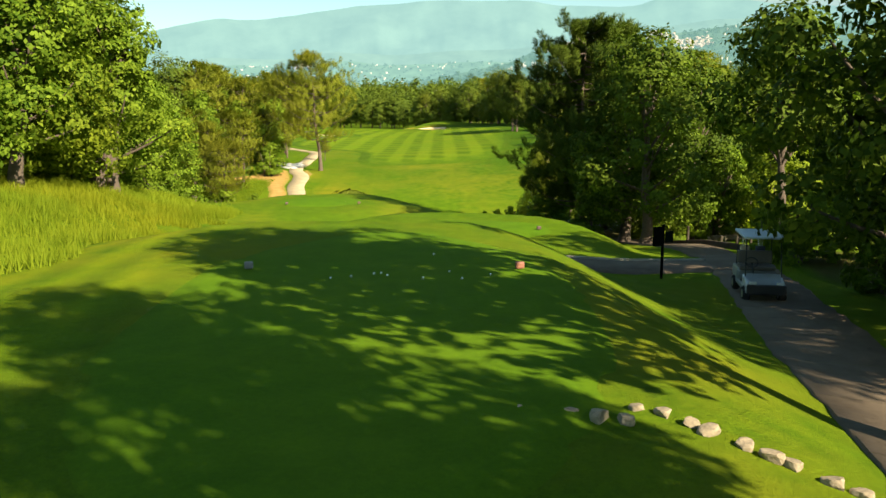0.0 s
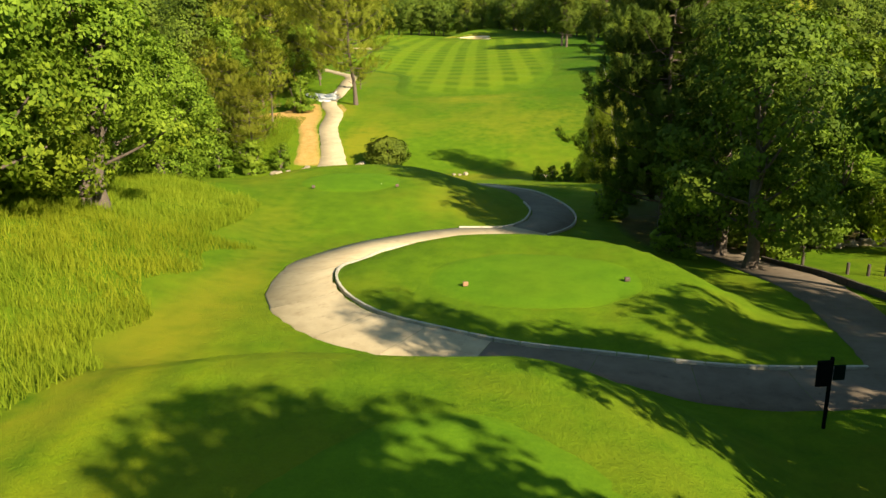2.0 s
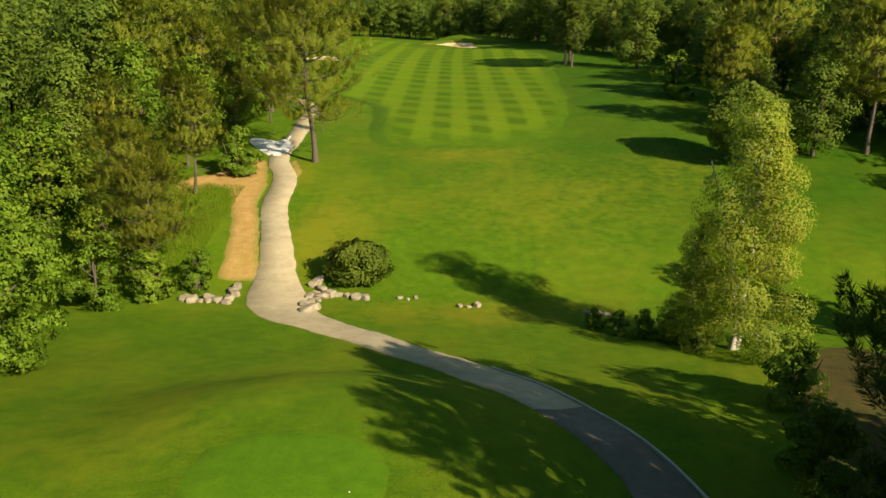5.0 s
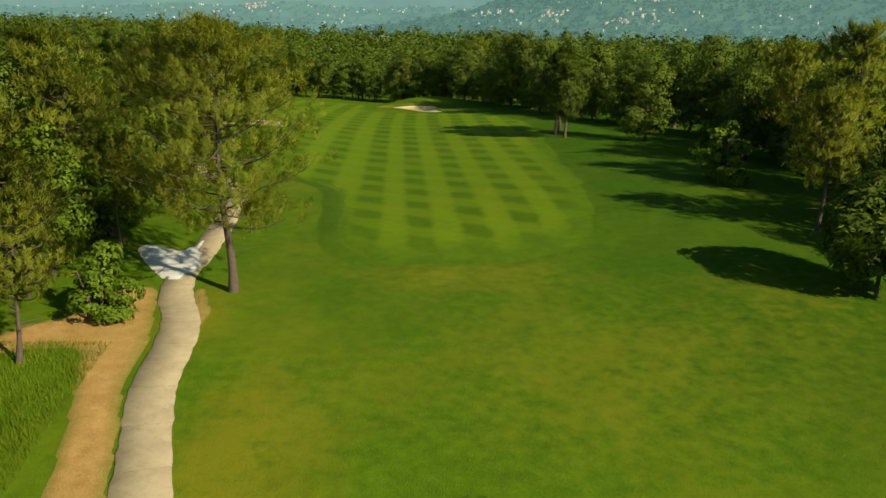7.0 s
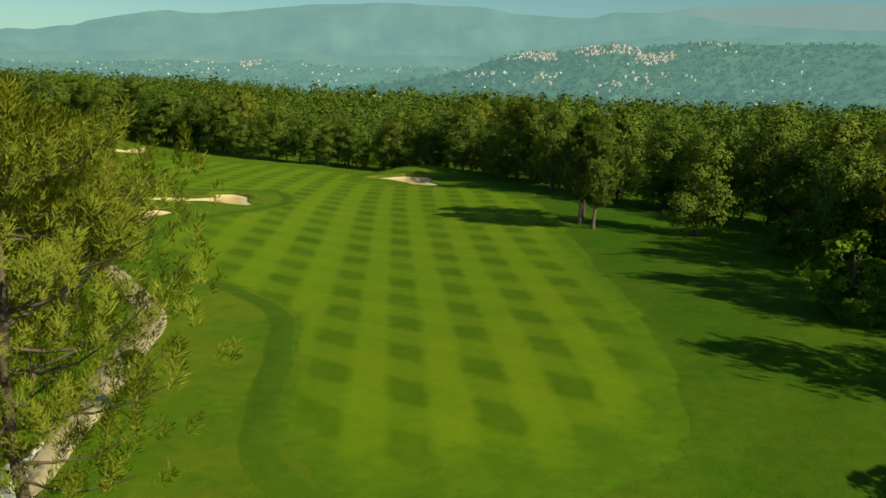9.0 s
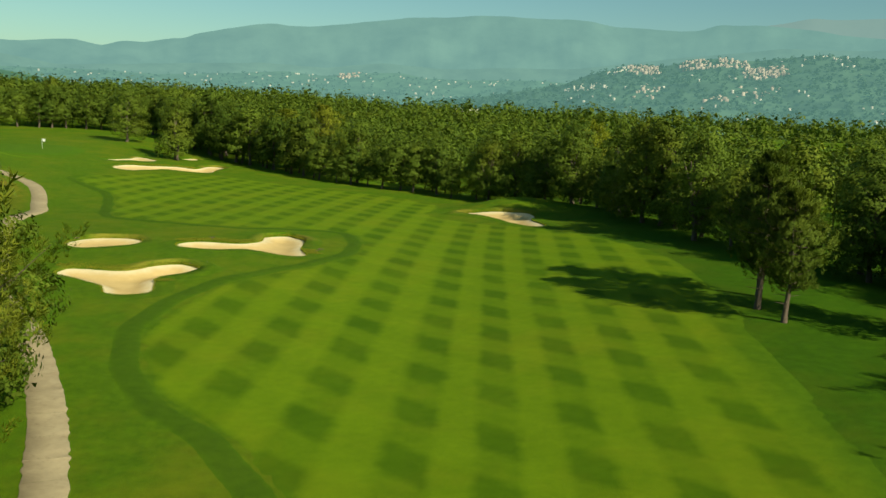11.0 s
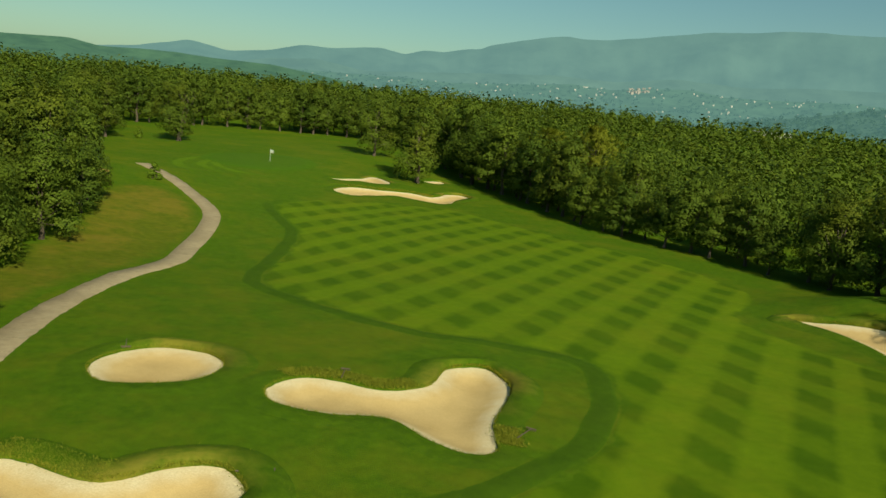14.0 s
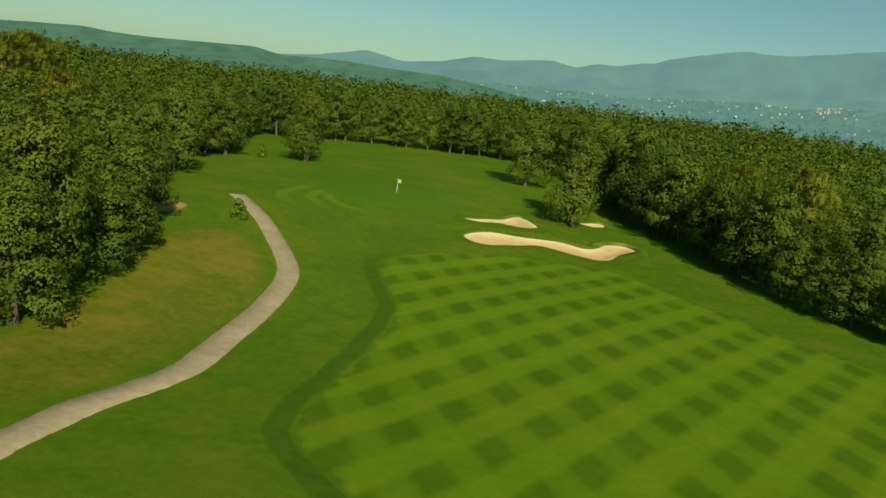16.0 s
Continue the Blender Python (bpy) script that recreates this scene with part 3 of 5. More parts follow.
def bunker(line, mound):
    """Sand in a hollow, with a turf lip that stands up behind it."""
    def floor(x, y):
        d = away(line, x, y)
        return land(x, y) - 0.12 - 0.45 * ease(d / 2.2)
    draped("bunker_sand", line, 0, 0.6, SAND, "pale raked sand in a grass bunker", category="bunker", height=floor, blend=lambda x, y: 1.7 + 0 * x)
    n = normals_2d(line, True)
    area = np.sum(line[:, 0] * np.roll(line[:, 1], -1) - np.roll(line[:, 0], -1) * line[:, 1])
    n = n * (1 if area > 0 else -1)
    jag = np.random.default_rng(3).normal(0, 0.02, len(line))
    rings = []
    for off, dz in ((2.2, -0.05), (1.3, 0.03), (0.1, 0.05), (-0.04, 0.0), (-0.12, -0.4)):
        p = line + n * (off + (jag[:, None] if abs(off) < 0.3 else 0))
        back = ease((p[:, 1] - line[:, 1].mean()) / (np.ptp(line[:, 1]) * 0.5 + 0.1)) * mound
        rings.append(np.column_stack([p, land(p[:, 0], p[:, 1]) + dz + (back * (0.7 if off > 1 else 1.0) if 0 < off < 1.5 else 0)]))
    co = np.concatenate(rings)
    m = len(line)
    i, j = np.meshgrid(np.arange(4), np.arange(m), indexing="ij")
    k = (j + 1) % m
    f = np.stack([i * m + j, i * m + k, (i + 1) * m + k, (i + 1) * m + j], -1).reshape(-1, 4)
    me = fast_mesh("bunker_lip", co, f)
    if me.polygons[0].normal.z < 0:
        me.flip_normals()
    at = me.attributes.new("dry", "FLOAT", "POINT")
    rise = ease((line[:, 1] - line[:, 1].mean()) / (np.ptp(line[:, 1]) * 0.5 + 0.1) * 1.5 + 0.2) * (0.3 + 0.7 * ease(0.5 + 0.5 * np.sin(np.arange(len(line)) * 0.33 + np.sin(np.arange(len(line)) * 0.11) * 2)))
    at.data.foreach_set("value", np.concatenate([rise * k for k in (0.0, 0.45, 0.9, 0.8, 0.5)]).astype(np.float32))
    tagged(placed("bunker_lip", me, LIP, smooth=True), "raised grass lip with dry tufts round a bunker", "bunker edge", kind="structure")


for _i, _line in enumerate(BUNKER_LINES):
    bunker(_line, 0.35 if _i < 5 else 0.15)



def lip_tufts():
    rng = np.random.default_rng(17)
    co = []
    for line, n, h0 in ((BUNKER_LINES[0], 2200, 0.1), (BUNKER_LINES[1], 14000, 0.13), (BUNKER_LINES[2], 12000, 0.13), (BUNKER_LINES[3], 3000, 0.22), (BUNKER_LINES[4], 3000, 0.22)):
        nn = normals_2d(line, True)
        area = np.sum(line[:, 0] * np.roll(line[:, 1], -1) - np.roll(line[:, 0], -1) * line[:, 1])
        far = np.where((nn[:, 1] * (1 if area > 0 else -1)) > 0.35)[0]
        k = rng.choice(far, n)
        p = line[k] + nn[k] * (1 if area > 0 else -1) * rng.uniform(0.0, 1.3, n)[:, None] + rng.normal(0, 0.2, (n, 2))
        z = land(p[:, 0], p[:, 1]) + 0.1
        h = rng.uniform(0.4, 1.0, n) * h0
        a, w, lean = rng.uniform(0, 6.283, n), rng.uniform(0.018, 0.035, n), rng.normal(0, 0.6, (n, 2))
        dx, dy = np.cos(a) * w, np.sin(a) * w
        co.append(np.stack([np.stack([p[:, 0] - dx, p[:, 1] - dy, z], -1), np.stack([p[:, 0] + dx, p[:, 1] + dy, z], -1), np.stack([p[:, 0] + lean[:, 0] * h, p[:, 1] + lean[:, 1] * h, z + h], -1)], 1).reshape(-1, 3))
    for line in BUNKER_LINES[:5]:
        nn = normals_2d(line, True)
        area = np.sum(line[:, 0] * np.roll(line[:, 1], -1) - np.roll(line[:, 0], -1) * line[:, 1])
        n = len(line) * 45
        k = rng.integers(0, len(line), n)
        u = rng.uniform(0, 1, (n, 1))
        p = line[k] * u + line[(k + 1) % len(line)] * (1 - u) + nn[k] * (1 if area > 0 else -1) * rng.normal(0.02, 0.07, n)[:, None]
        z = land(p[:, 0], p[:, 1]) - 0.02
        h = rng.uniform(0.05, 0.15, n)
        a, w, lean = rng.uniform(0, 6.283, n), rng.uniform(0.015, 0.03, n), rng.normal(0, 0.5, (n, 2))
        dx, dy = np.cos(a) * w, np.sin(a) * w
        co.append(np.stack([np.stack([p[:, 0] - dx, p[:, 1] - dy, z], -1), np.stack([p[:, 0] + dx, p[:, 1] + dy, z], -1), np.stack([p[:, 0] + lean[:, 0] * h, p[:, 1] + lean[:, 1] * h, z + h], -1)], 1).reshape(-1, 3))
    co = np.concatenate(co)
    tagged(placed("bunker_tufts", fast_mesh("bunker_tufts", co, np.arange(len(co)).reshape(-1, 3)), DRY_BLADES), "dry grass tufts on the bunker faces", "grass", kind="stuff")


lip_tufts()

# ---- cart paths, in cast slabs ----
LOOP = spline([
    (10.3, 29.1), (8.5, 29.0), (6.4, 28.95), (4.2, 29.1), (1.7, 29.8), (-1.2, 30.6), (-4.0, 32.2), (-5.6, 33.8), (-6.6, 35.6), (-7.15, 38), (-7.1, 41.5), (-6.1, 45.5), (-4, 48.1), (-1.4, 49.5),
    (0.9, 50.3), (2.5, 52.2), (3.2, 55), (3.2, 58), (2.3, 63), (0.2, 67.9), (-2.4, 71.9), (-5.3, 75.5), (-8.9, 79.5), (-12.7, 83.3), (-14.6, 87.5), (-15.4, 92), (-16.5, 97),
    (-17.4, 101.5), (-17.6, 106), (-18.1, 109.5), (-19.2, 112.8), (-19.8, 117), (-19.7, 121), (-19.9, 128), (-20.6, 137), (-21.3, 145), (-24.5, 152.5), (-29, 161), (-36, 172), (-45.5, 184), (-54, 199.5),
    (-61, 212), (-66.5, 225), (-69, 235), (-73.4, 243.5), (-79, 254), (-85.3, 263), (-95.8, 271.5), (-105, 278), (-116, 284.5)], 0.5)
MAIN = spline([(3.6, -14), (4.6, 0), (6.4, 10), (7.3, 14.8), (8.4, 20), (9.6, 25), (10.4, 29.5), (11.3, 34), (11.8, 39), (11.3, 43.5), (10.6, 47.5), (9.6, 51)], 0.5)
PATH_LIFT = 0.07


def path_width(i, line):
    x, y = line[i]
    return 2.35 + 1.6 * math.exp(-((y - 86) / 3.5) ** 2) - 0.25 * float(ease((y - 92) / 6)) - 0.2 * float(ease((y - 108) / 8)) + 0.5 * float(ease((y - 165) / 30))


def cart_path(line, name, label, kinds):
    """Slabs about 3 m long with open joints, and a worn edge."""
    root = thing(name, 0, 0, 0, label, "path", kind="structure")
    rng = np.random.default_rng(5)
    n = normals_2d(line)
    edge = rng.normal(0, 0.035, (len(line), 2))
    i = 0
    while i < len(line) - 2:
        j = min(i + int(rng.integers(5, 8)), len(line) - 1)
        idx = np.arange(i, j + 1)
        w = np.array([path_width(k, line) for k in idx]) / 2 if line is LOOP else np.full(len(idx), 1.15)
        rows = []
        for s in (-1.0, -0.94, 0.0, 0.94, 1.0):
            e = edge[idx, 0 if s < 0 else 1] * (abs(s) > 0.5)
            p = line[idx] + n[idx] * (s * w + e)[:, None]
            p[0] += 0.012 * (line[idx[1]] - line[idx[0]])
            p[-1] -= 0.012 * (line[idx[-1]] - line[idx[-2]])
            z = land(p[:, 0], p[:, 1]) + (PATH_LIFT if abs(s) < 0.99 else -0.06)
            rows.append(np.column_stack([p, z]))
        co = np.stack(rows, 1).reshape(-1, 3)
        a, b = np.meshgrid(np.arange(len(idx) - 1), np.arange(4), indexing="ij")
        f = np.stack([a * 5 + b, a * 5 + b + 1, (a + 1) * 5 + b + 1, (a + 1) * 5 + b], -1).reshape(-1, 4)
        me = fast_mesh("slab", co, f)
        if me.polygons[1].normal.z < 0:
            me.flip_normals()
        placed("slab", me, kinds(line[i]), root)
        i = j
    return root


# slabs by the junction take the concrete with painted shade
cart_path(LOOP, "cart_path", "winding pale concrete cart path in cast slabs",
          lambda p: SHADED_PATH if p[0] > 0.5 and p[1] < 34 else ASPHALT if p[0] > 0.0 and 49 < p[1] < 66 else CONCRETE if p[1] < 138 else FAR_CONCRETE)
cart_path(MAIN, "service_path", "brown-grey concrete path along the foot of the tee bank, tree shade in its colour", lambda p: SHADED_PATH)


def kerb_line(name, a, b, side, label):
    """Kerb stones along one side of the loop path, from its corner nearest to a to that nearest to b."""
    i, j = (int(np.argmin(np.hypot(*(LOOP[:400] - np.array(q)).T))) for q in (a, b))
    n = normals_2d(LOOP)
    root = thing(name, 0, 0, 0, label, "kerb", kind="structure")
    for k in range(i, j, 2):
        k2 = min(k + 2, len(LOOP) - 1)
        ends = [LOOP[q] + n[q] * side * (path_width(q, LOOP) / 2 + 0.09) for q in (k, k2)]
        d = ends[1] - ends[0]
        mid = (ends[0] + ends[1]) / 2
        z = [land_at(*e) for e in ends]
        bm = bmesh.new()
        box(bm, 0, 0, 0, float(np.hypot(*d)) - 0.025, 0.09, 0.24, 0.015)
        ob = part("kerb_stone", bm, KERB, root)
        ob.matrix_basis = pose(mid[0], mid[1], (z[0] + z[1]) / 2 - 0.01, 0, -math.degrees(math.atan2(z[1] - z[0], np.hypot(*d))), math.degrees(math.atan2(d[1], d[0])))


kerb_line("tee_kerb", (9.6, 29.0), (-2.5, 49.1), 1, "pale kerb stones along the foot of the middle tee")
kerb_line("bend_kerb", (-1.4, 49.5), (3.2, 59), -1, "pale kerb stones round the foot of the forward tee")
kerb_line("outer_kerb", (1.5, 50.8), (-2.6, 72.2), 1, "pale kerb stones on the outside of the path bend")


# ---- trees ----
def leaf_cards(rng, centres, outward, size, lift=0.45, jitter=0.6, long=1.0, wide=0.62, tri=False):
    """One small bent card per leaf or spray, facing mostly outwards, and the ways in which they face."""
    n = len(centres)
    face = outward + np.array([0, 0, lift * 0.6])
    nor = face + rng.normal(0, jitter, (n, 3)) + np.array([0, 0, lift * 0.4])
    nor /= np.linalg.norm(nor, axis=1)[:, None] + 1e-9
    nor *= np.where((nor * face).sum(1) < 0, -1, 1)[:, None]
    face = face / (np.linalg.norm(face, axis=1)[:, None] + 1e-9) + 0.55 * nor
    face /= np.linalg.norm(face, axis=1)[:, None] + 1e-9
    a = np.cross(nor, rng.normal(0, 1, (n, 3)))
    a /= np.linalg.norm(a, axis=1)[:, None] + 1e-9
    b = np.cross(nor, a)
    s = size * rng.uniform(0.6, 1.35, (n, 1))
    if tri:
        co = np.stack([centres - a * s * long - b * s * wide, centres + a * s * long - b * s * wide * 0.4, centres + b * s * wide * 1.5 + nor * s * 0.15], 1)
    else:
        co = np.stack([centres - a * s * long, centres - b * s * wide + nor * s * 0.12, centres + a * s * long, centres + b * s * wide + nor * s * 0.12], 1)
    k = co.shape[1]
    return co.reshape(-1, 3), np.arange(k * n).reshape(-1, k), np.repeat(face, k, 0)


def needle_cards(rng, base, way, length, width):
    """One thin tapered needle brush per point, along its way, and the ways in which they face."""
    n = len(base)
    a = way + rng.normal(0, 0.25, (n, 3))
    a /= np.linalg.norm(a, axis=1)[:, None] + 1e-9
    face = base - np.array([0, 0, base[:, 2].mean() * 0.9])
    face = face / (np.linalg.norm(face, axis=1)[:, None] + 1e-9) + 0.6 * way + rng.normal(0, 0.25, (n, 3))
    face /= np.linalg.norm(face, axis=1)[:, None] + 1e-9
    b = np.cross(face, a) + 0.5 * rng.normal(0, 1, (n, 3))
    b /= np.linalg.norm(b, axis=1)[:, None] + 1e-9
    b *= np.where((np.cross(b, a) * face).sum(1) < 0, -1, 1)[:, None]
    k = rng.uniform(0.6, 1.3, (n, 1))
    co = np.stack([base - b * width * k, base + b * width * k, base + a * length * k], 1)
    return co.reshape(-1, 3), np.arange(3 * n).reshape(-1, 3), np.repeat(face, 3, 0)


def lobes_of(rng, h, r, n, low=0.3, top=0.95, flat=0.75, taper=0.55, full=1.0):
    """Leaf masses of a crown: centre and radius each, denser towards the outside."""
    out = []
    for i in range(n):
        f = (i + 0.5) / n
        z = h * (low + (top - low) * f)
        wide = r * math.sin(math.pi * (0.28 + 0.68 * f)) ** 0.7
        a = i * 2.4 + rng.uniform(-0.5, 0.5)
        d = wide * rng.uniform(0.25, 0.8) * (1 - 0.25 * f)
        out.append((np.array([d * math.cos(a), d * math.sin(a), z]), rng.uniform(0.32, 0.52) * full * r * (1 - taper * 0.4 * f), flat))
    return out


def crown_points(rng, lobes, n, sprigs=26, loose=0.24):
    """Points near the skins of the lobes, with outward ways, clustered into twigs."""
    vol = np.array([l[1] ** 2 for l in lobes])
    pick = rng.choice(len(lobes), n, p=vol / vol.sum())
    c = np.array([l[0] for l in lobes])[pick]
    rad = np.array([l[1] for l in lobes])[pick]
    flat = np.array([l[2] for l in lobes])[pick]
    twigs = rng.normal(0, 1, (len(lobes) * sprigs, 3))
    twigs /= np.linalg.norm(twigs, axis=1)[:, None]
    own = pick * sprigs + rng.integers(0, sprigs, n)
    t = twigs[own] + rng.normal(0, loose, (n, 3)) * np.array([1, 1, 0.7])
    t /= np.linalg.norm(t, axis=1)[:, None]
    r = rad * (0.94 + 0.2 * rng.uniform(0, 1, len(twigs))[own]) * (1.07 - np.abs(rng.normal(0, 0.22, n)))
    p = c + t * r[:, None] * np.stack([np.ones(n), np.ones(n), flat], -1)
    return p, t


def broadleaf_parts(seed, h, r, leaves, size, trunk_r=0.22, low=0.28, lobes=13, bend=0.5, stems=1, sprigs=26, loose=0.24, tri=False, full=1.0):
    rng = np.random.default_rng(seed)
    ls = lobes_of(rng, h, r, lobes, low, full=full)
    pts, out = crown_points(rng, ls, leaves, sprigs, loose)
    core = np.array([0, 0, h * 0.5])
    out = out + 0.35 * (pts - core) / (np.linalg.norm(pts - core, axis=1)[:, None] + 1e-6)
    crown = leaf_cards(rng, pts, out, size, 0.45, 0.38 if tri else 0.6, tri=tri)
    woods, limbs = [], []
    for s in range(stems):
        lean = rng.normal(0, bend * (1 + (stems > 1)), 2)
        base = rng.normal(0, 0.25, 2) * (stems > 1)
        z = np.linspace(-0.3, h * 0.72, 9)
        k = np.clip(z / (h * 0.72), 0, 1)
        line = np.column_stack([base[0] + lean[0] * k ** 1.5 + 0.12 * np.sin(z * 1.3 + s), base[1] + lean[1] * k ** 1.5 + 0.12 * np.cos(z * 1.1), z])
        woods.append(tube(line, trunk_r * (1.25 - k) + 0.02 + 0.12 * np.exp(-k * 18), 8))
        for c, rr, _ in ls[s::stems]:
            z0 = np.clip(c[2] * 0.62, h * 0.16, h * 0.6)
            i = int(np.argmin(np.abs(z - z0)))
            start = line[i]
            mid = (start + c) / 2 + np.array([0, 0, -0.25]) + rng.normal(0, 0.15, 3)
            tt = np.linspace(0, 1, 6)[:, None]
            limbs.append(tube(((1 - tt) ** 2 * start + 2 * tt * (1 - tt) * mid + tt ** 2 * c)[::1 if leaves > 7500 else 2], np.linspace(trunk_r * 0.42, 0.03, 6)[::1 if leaves > 7500 else 2], 5 if leaves > 7500 else 3))
    return joined(woods), crown, joined(limbs)


def pine_parts(seed, h, r, leaves, size, trunk_r=0.2, low=0.42, lean=0.6):
    """A pine: bare lower trunk with dead snags, whorls of limbs, upswept needle tufts."""
    rng = np.random.default_rng(seed)
    z = np.linspace(-0.3, h * 0.96, 12)
    k = np.clip(z / h, 0, 1)
    l2 = rng.normal(0, lean, 2)
    line = np.column_stack([l2[0] * k ** 1.3 + 0.1 * np.sin(z * 0.8), l2[1] * k ** 1.3 + 0.1 * np.cos(z * 0.7), z])
    woods, limbs = [tube(line, trunk_r * (1.08 - k) + 0.015 + 0.1 * np.exp(-k * 20), 8)], []
    pts, out = [], []
    n_limb = 58
    tufts = 22 if leaves > 30000 else 12
    m = leaves // (n_limb * tufts)
    for i in range(n_limb):
        f = (i + rng.uniform(0, 1)) / n_limb
        zz = h * (low + (0.97 - low) * f)
        reach = r * (math.sin(math.pi * (0.2 + 0.76 * f)) ** 0.8) * rng.uniform(0.55, 1.2)
        a = i * 2.399 + rng.uniform(-0.4, 0.4)
        start = np.array([np.interp(zz, z, line[:, 0]), np.interp(zz, z, line[:, 1]), zz])
        end = start + np.array([reach * math.cos(a), reach * math.sin(a), reach * rng.uniform(0.05, 0.6)])
        tt = np.linspace(0, 1, 5)[:, None]
        limb = start + (end - start) * tt + np.array([0, 0, -0.12 * reach]) * np.sin(np.pi * tt)
        limbs.append(tube(limb, np.linspace(0.055, 0.012, 5), 4))
        for q in range(tufts):
            u = rng.uniform(0.3, 1.05)
            c = start + (end - start) * u + rng.normal(0, 1, 3) * np.array([0.16 * reach + 0.1, 0.16 * reach + 0.1, 0.07 * reach + 0.05])
            axis = 0.45 * (end - start) / reach + np.array([0, 0, 1.0]) + rng.normal(0, 0.22, 3)
            axis /= np.linalg.norm(axis)
            side = np.cross(axis, rng.normal(0, 1, (m, 3)))
            side /= np.linalg.norm(side, axis=1)[:, None] + 1e-9
            d = 0.8 * axis + 0.62 * side
            pts.append(c + axis * rng.uniform(-0.1, 0.11 * r, (m, 1)) + side * rng.uniform(0, 0.035 * r, (m, 1)))
            out.append(d / np.linalg.norm(d, axis=1)[:, None])
    for i in range(7):
        zz = h * rng.uniform(low * 0.55, low)
        a = rng.uniform(0, 6.28)
        s = np.array([np.interp(zz, z, line[:, 0]), np.interp(zz, z, line[:, 1]), zz])
        ln = rng.uniform(0.5, 1.8)
        e = s + np.array([ln * math.cos(a), ln * math.sin(a), rng.uniform(-0.1, 0.5)])
        limbs.append(tube(np.linspace(s, e, 4), np.linspace(0.03, 0.008, 4), 4))
    pts, out = np.concatenate(pts), np.concatenate(out)
    return joined(woods), needle_cards(rng, pts, out, size * 3.4, size * 0.34), joined(limbs)


def cone_parts(seed, h, r, leaves, size, foot=0.12):
    """A dense rounded conifer or clipped shrub of upright sprays down to the ground."""
    rng = np.random.default_rng(seed)
    sprays = 230
    pick = rng.integers(0, sprays, leaves)
    sf, sa = rng.uniform(0, 1, sprays), rng.uniform(0, 6.283, sprays)
    f = np.clip(sf[pick] + rng.normal(0, 0.05, leaves), 0, 1)
    a = sa[pick] + rng.normal(0, 0.13, leaves)
    rad = r * np.sqrt(np.clip(1 - (2 * f - 0.86) ** 2 / 1.32, 0.02, 1)) * (0.74 + 0.34 * rng.uniform(0, 1, sprays)[pick]) * rng.uniform(0.8, 1.06, leaves)
    rad *= 1 + 0.1 * np.sin(3 * a + 5 * f + seed) + 0.07 * np.sin(5 * a - 9 * f)
    f = f + rng.normal(0, 0.05, sprays)[pick]
    p = np.stack([rad * np.cos(a), rad * np.sin(a), h * (foot + (1 - foot) * f)], -1)
    out = np.stack([np.cos(a), np.sin(a), (f - 0.4) * 2], -1) + rng.normal(0, 0.5, (sprays, 3))[pick]
    return tube([(0, 0, -0.2), (0, 0, h * 0.3), (0.05, 0, h * 0.8)], [0.14, 0.12, 0.04], 8), leaf_cards(rng, p, out, size, 0.6, 0.5, 1.4)


def tree_model(name, parts, bark, leaf, label, category="tree", group=""):
    root = thing(name, 0, 0, 0, label, category, group)
    placed("trunk", fast_mesh("trunk", *parts[0]), bark, root, smooth=True)
    placed("crown", leafy_mesh("crown", *parts[1]) if len(parts[1]) > 2 else fast_mesh("crown", *parts[1]), leaf, root, smooth=len(parts[1]) > 2)
    if len(parts) > 2:
        tagged(placed("branchwork", fast_mesh("branchwork", *parts[2]), bark, root, smooth=True), kind="stuff")
    return root


def plant(model, x, y, turn, scale=1.0, tall=1.0, sink=0.05, tilt=0.0, first={}):
    m = pose(x, y, land_at(x, y) - sink, 0, tilt, turn) @ Matrix.Diagonal((scale, scale, scale * tall, 1))
    if model.name not in first:
        first[model.name] = True
        model.matrix_world = m
        return model
    keep = model.scale.copy()
    model.scale = (1, 1, 1)
    ob = copy_thing(model, m)
    model.scale = keep
    return ob


OAK_LABEL = "broad green oak with a dark forked trunk and dense leaves"
oaks = [tree_model("oak_tree", broadleaf_parts(11 + i, 10.0, 4.3, 8000, 0.165, 0.2, 0.2, 15, 0.6, 1 + i % 2), BARK, OAK_LEAF, OAK_LABEL, "tree", "oaks beside the tees") for i in range(3)]
near_oaks = [tree_model("oak_tree", broadleaf_parts(14 + i, 10.0, 4.4, 26000, 0.105, 0.2, 0.15, 24, 0.6, 1 + i % 2, 34, 0.16, False, 0.85), BARK, OAK_LEAF, OAK_LABEL, "tree", "oaks beside the tees") for i in range(2)]
tall_oaks = [tree_model("tall_oak_tree", broadleaf_parts(31 + i, 13.0, 4.4, 15000, 0.125, 0.26, 0.16, 20, 0.7, 1, 45, 0.16), BARK, SHADED_LEAF, "tall oak with high crown over the path, shade put into its leaf colour", "tree", "oaks beside the tees") for i in range(2)]
high_oak = tree_model("high_oak_tree", broadleaf_parts(45, 15.5, 5.2, 9500, 0.2, 0.24, 0.5, 15, 0.8, 1), BARK, SHADED_LEAF, "tall oak with a long bare trunk and spreading high crown", "tree", "oaks beside the tees")
EDGE_LABEL = "green oak at the edge of the wood beside the course"
far_oaks = [tree_model("woodland_oak", broadleaf_parts(57 + i, 12.5, 4.6, 5600, 0.2, 0.2, 0.2, 16, 0.6, 1, 24, 0.25, True, 1.12), BARK, WOOD_LEAF, EDGE_LABEL, "tree", "trees along the wood edge") for i in range(3)]
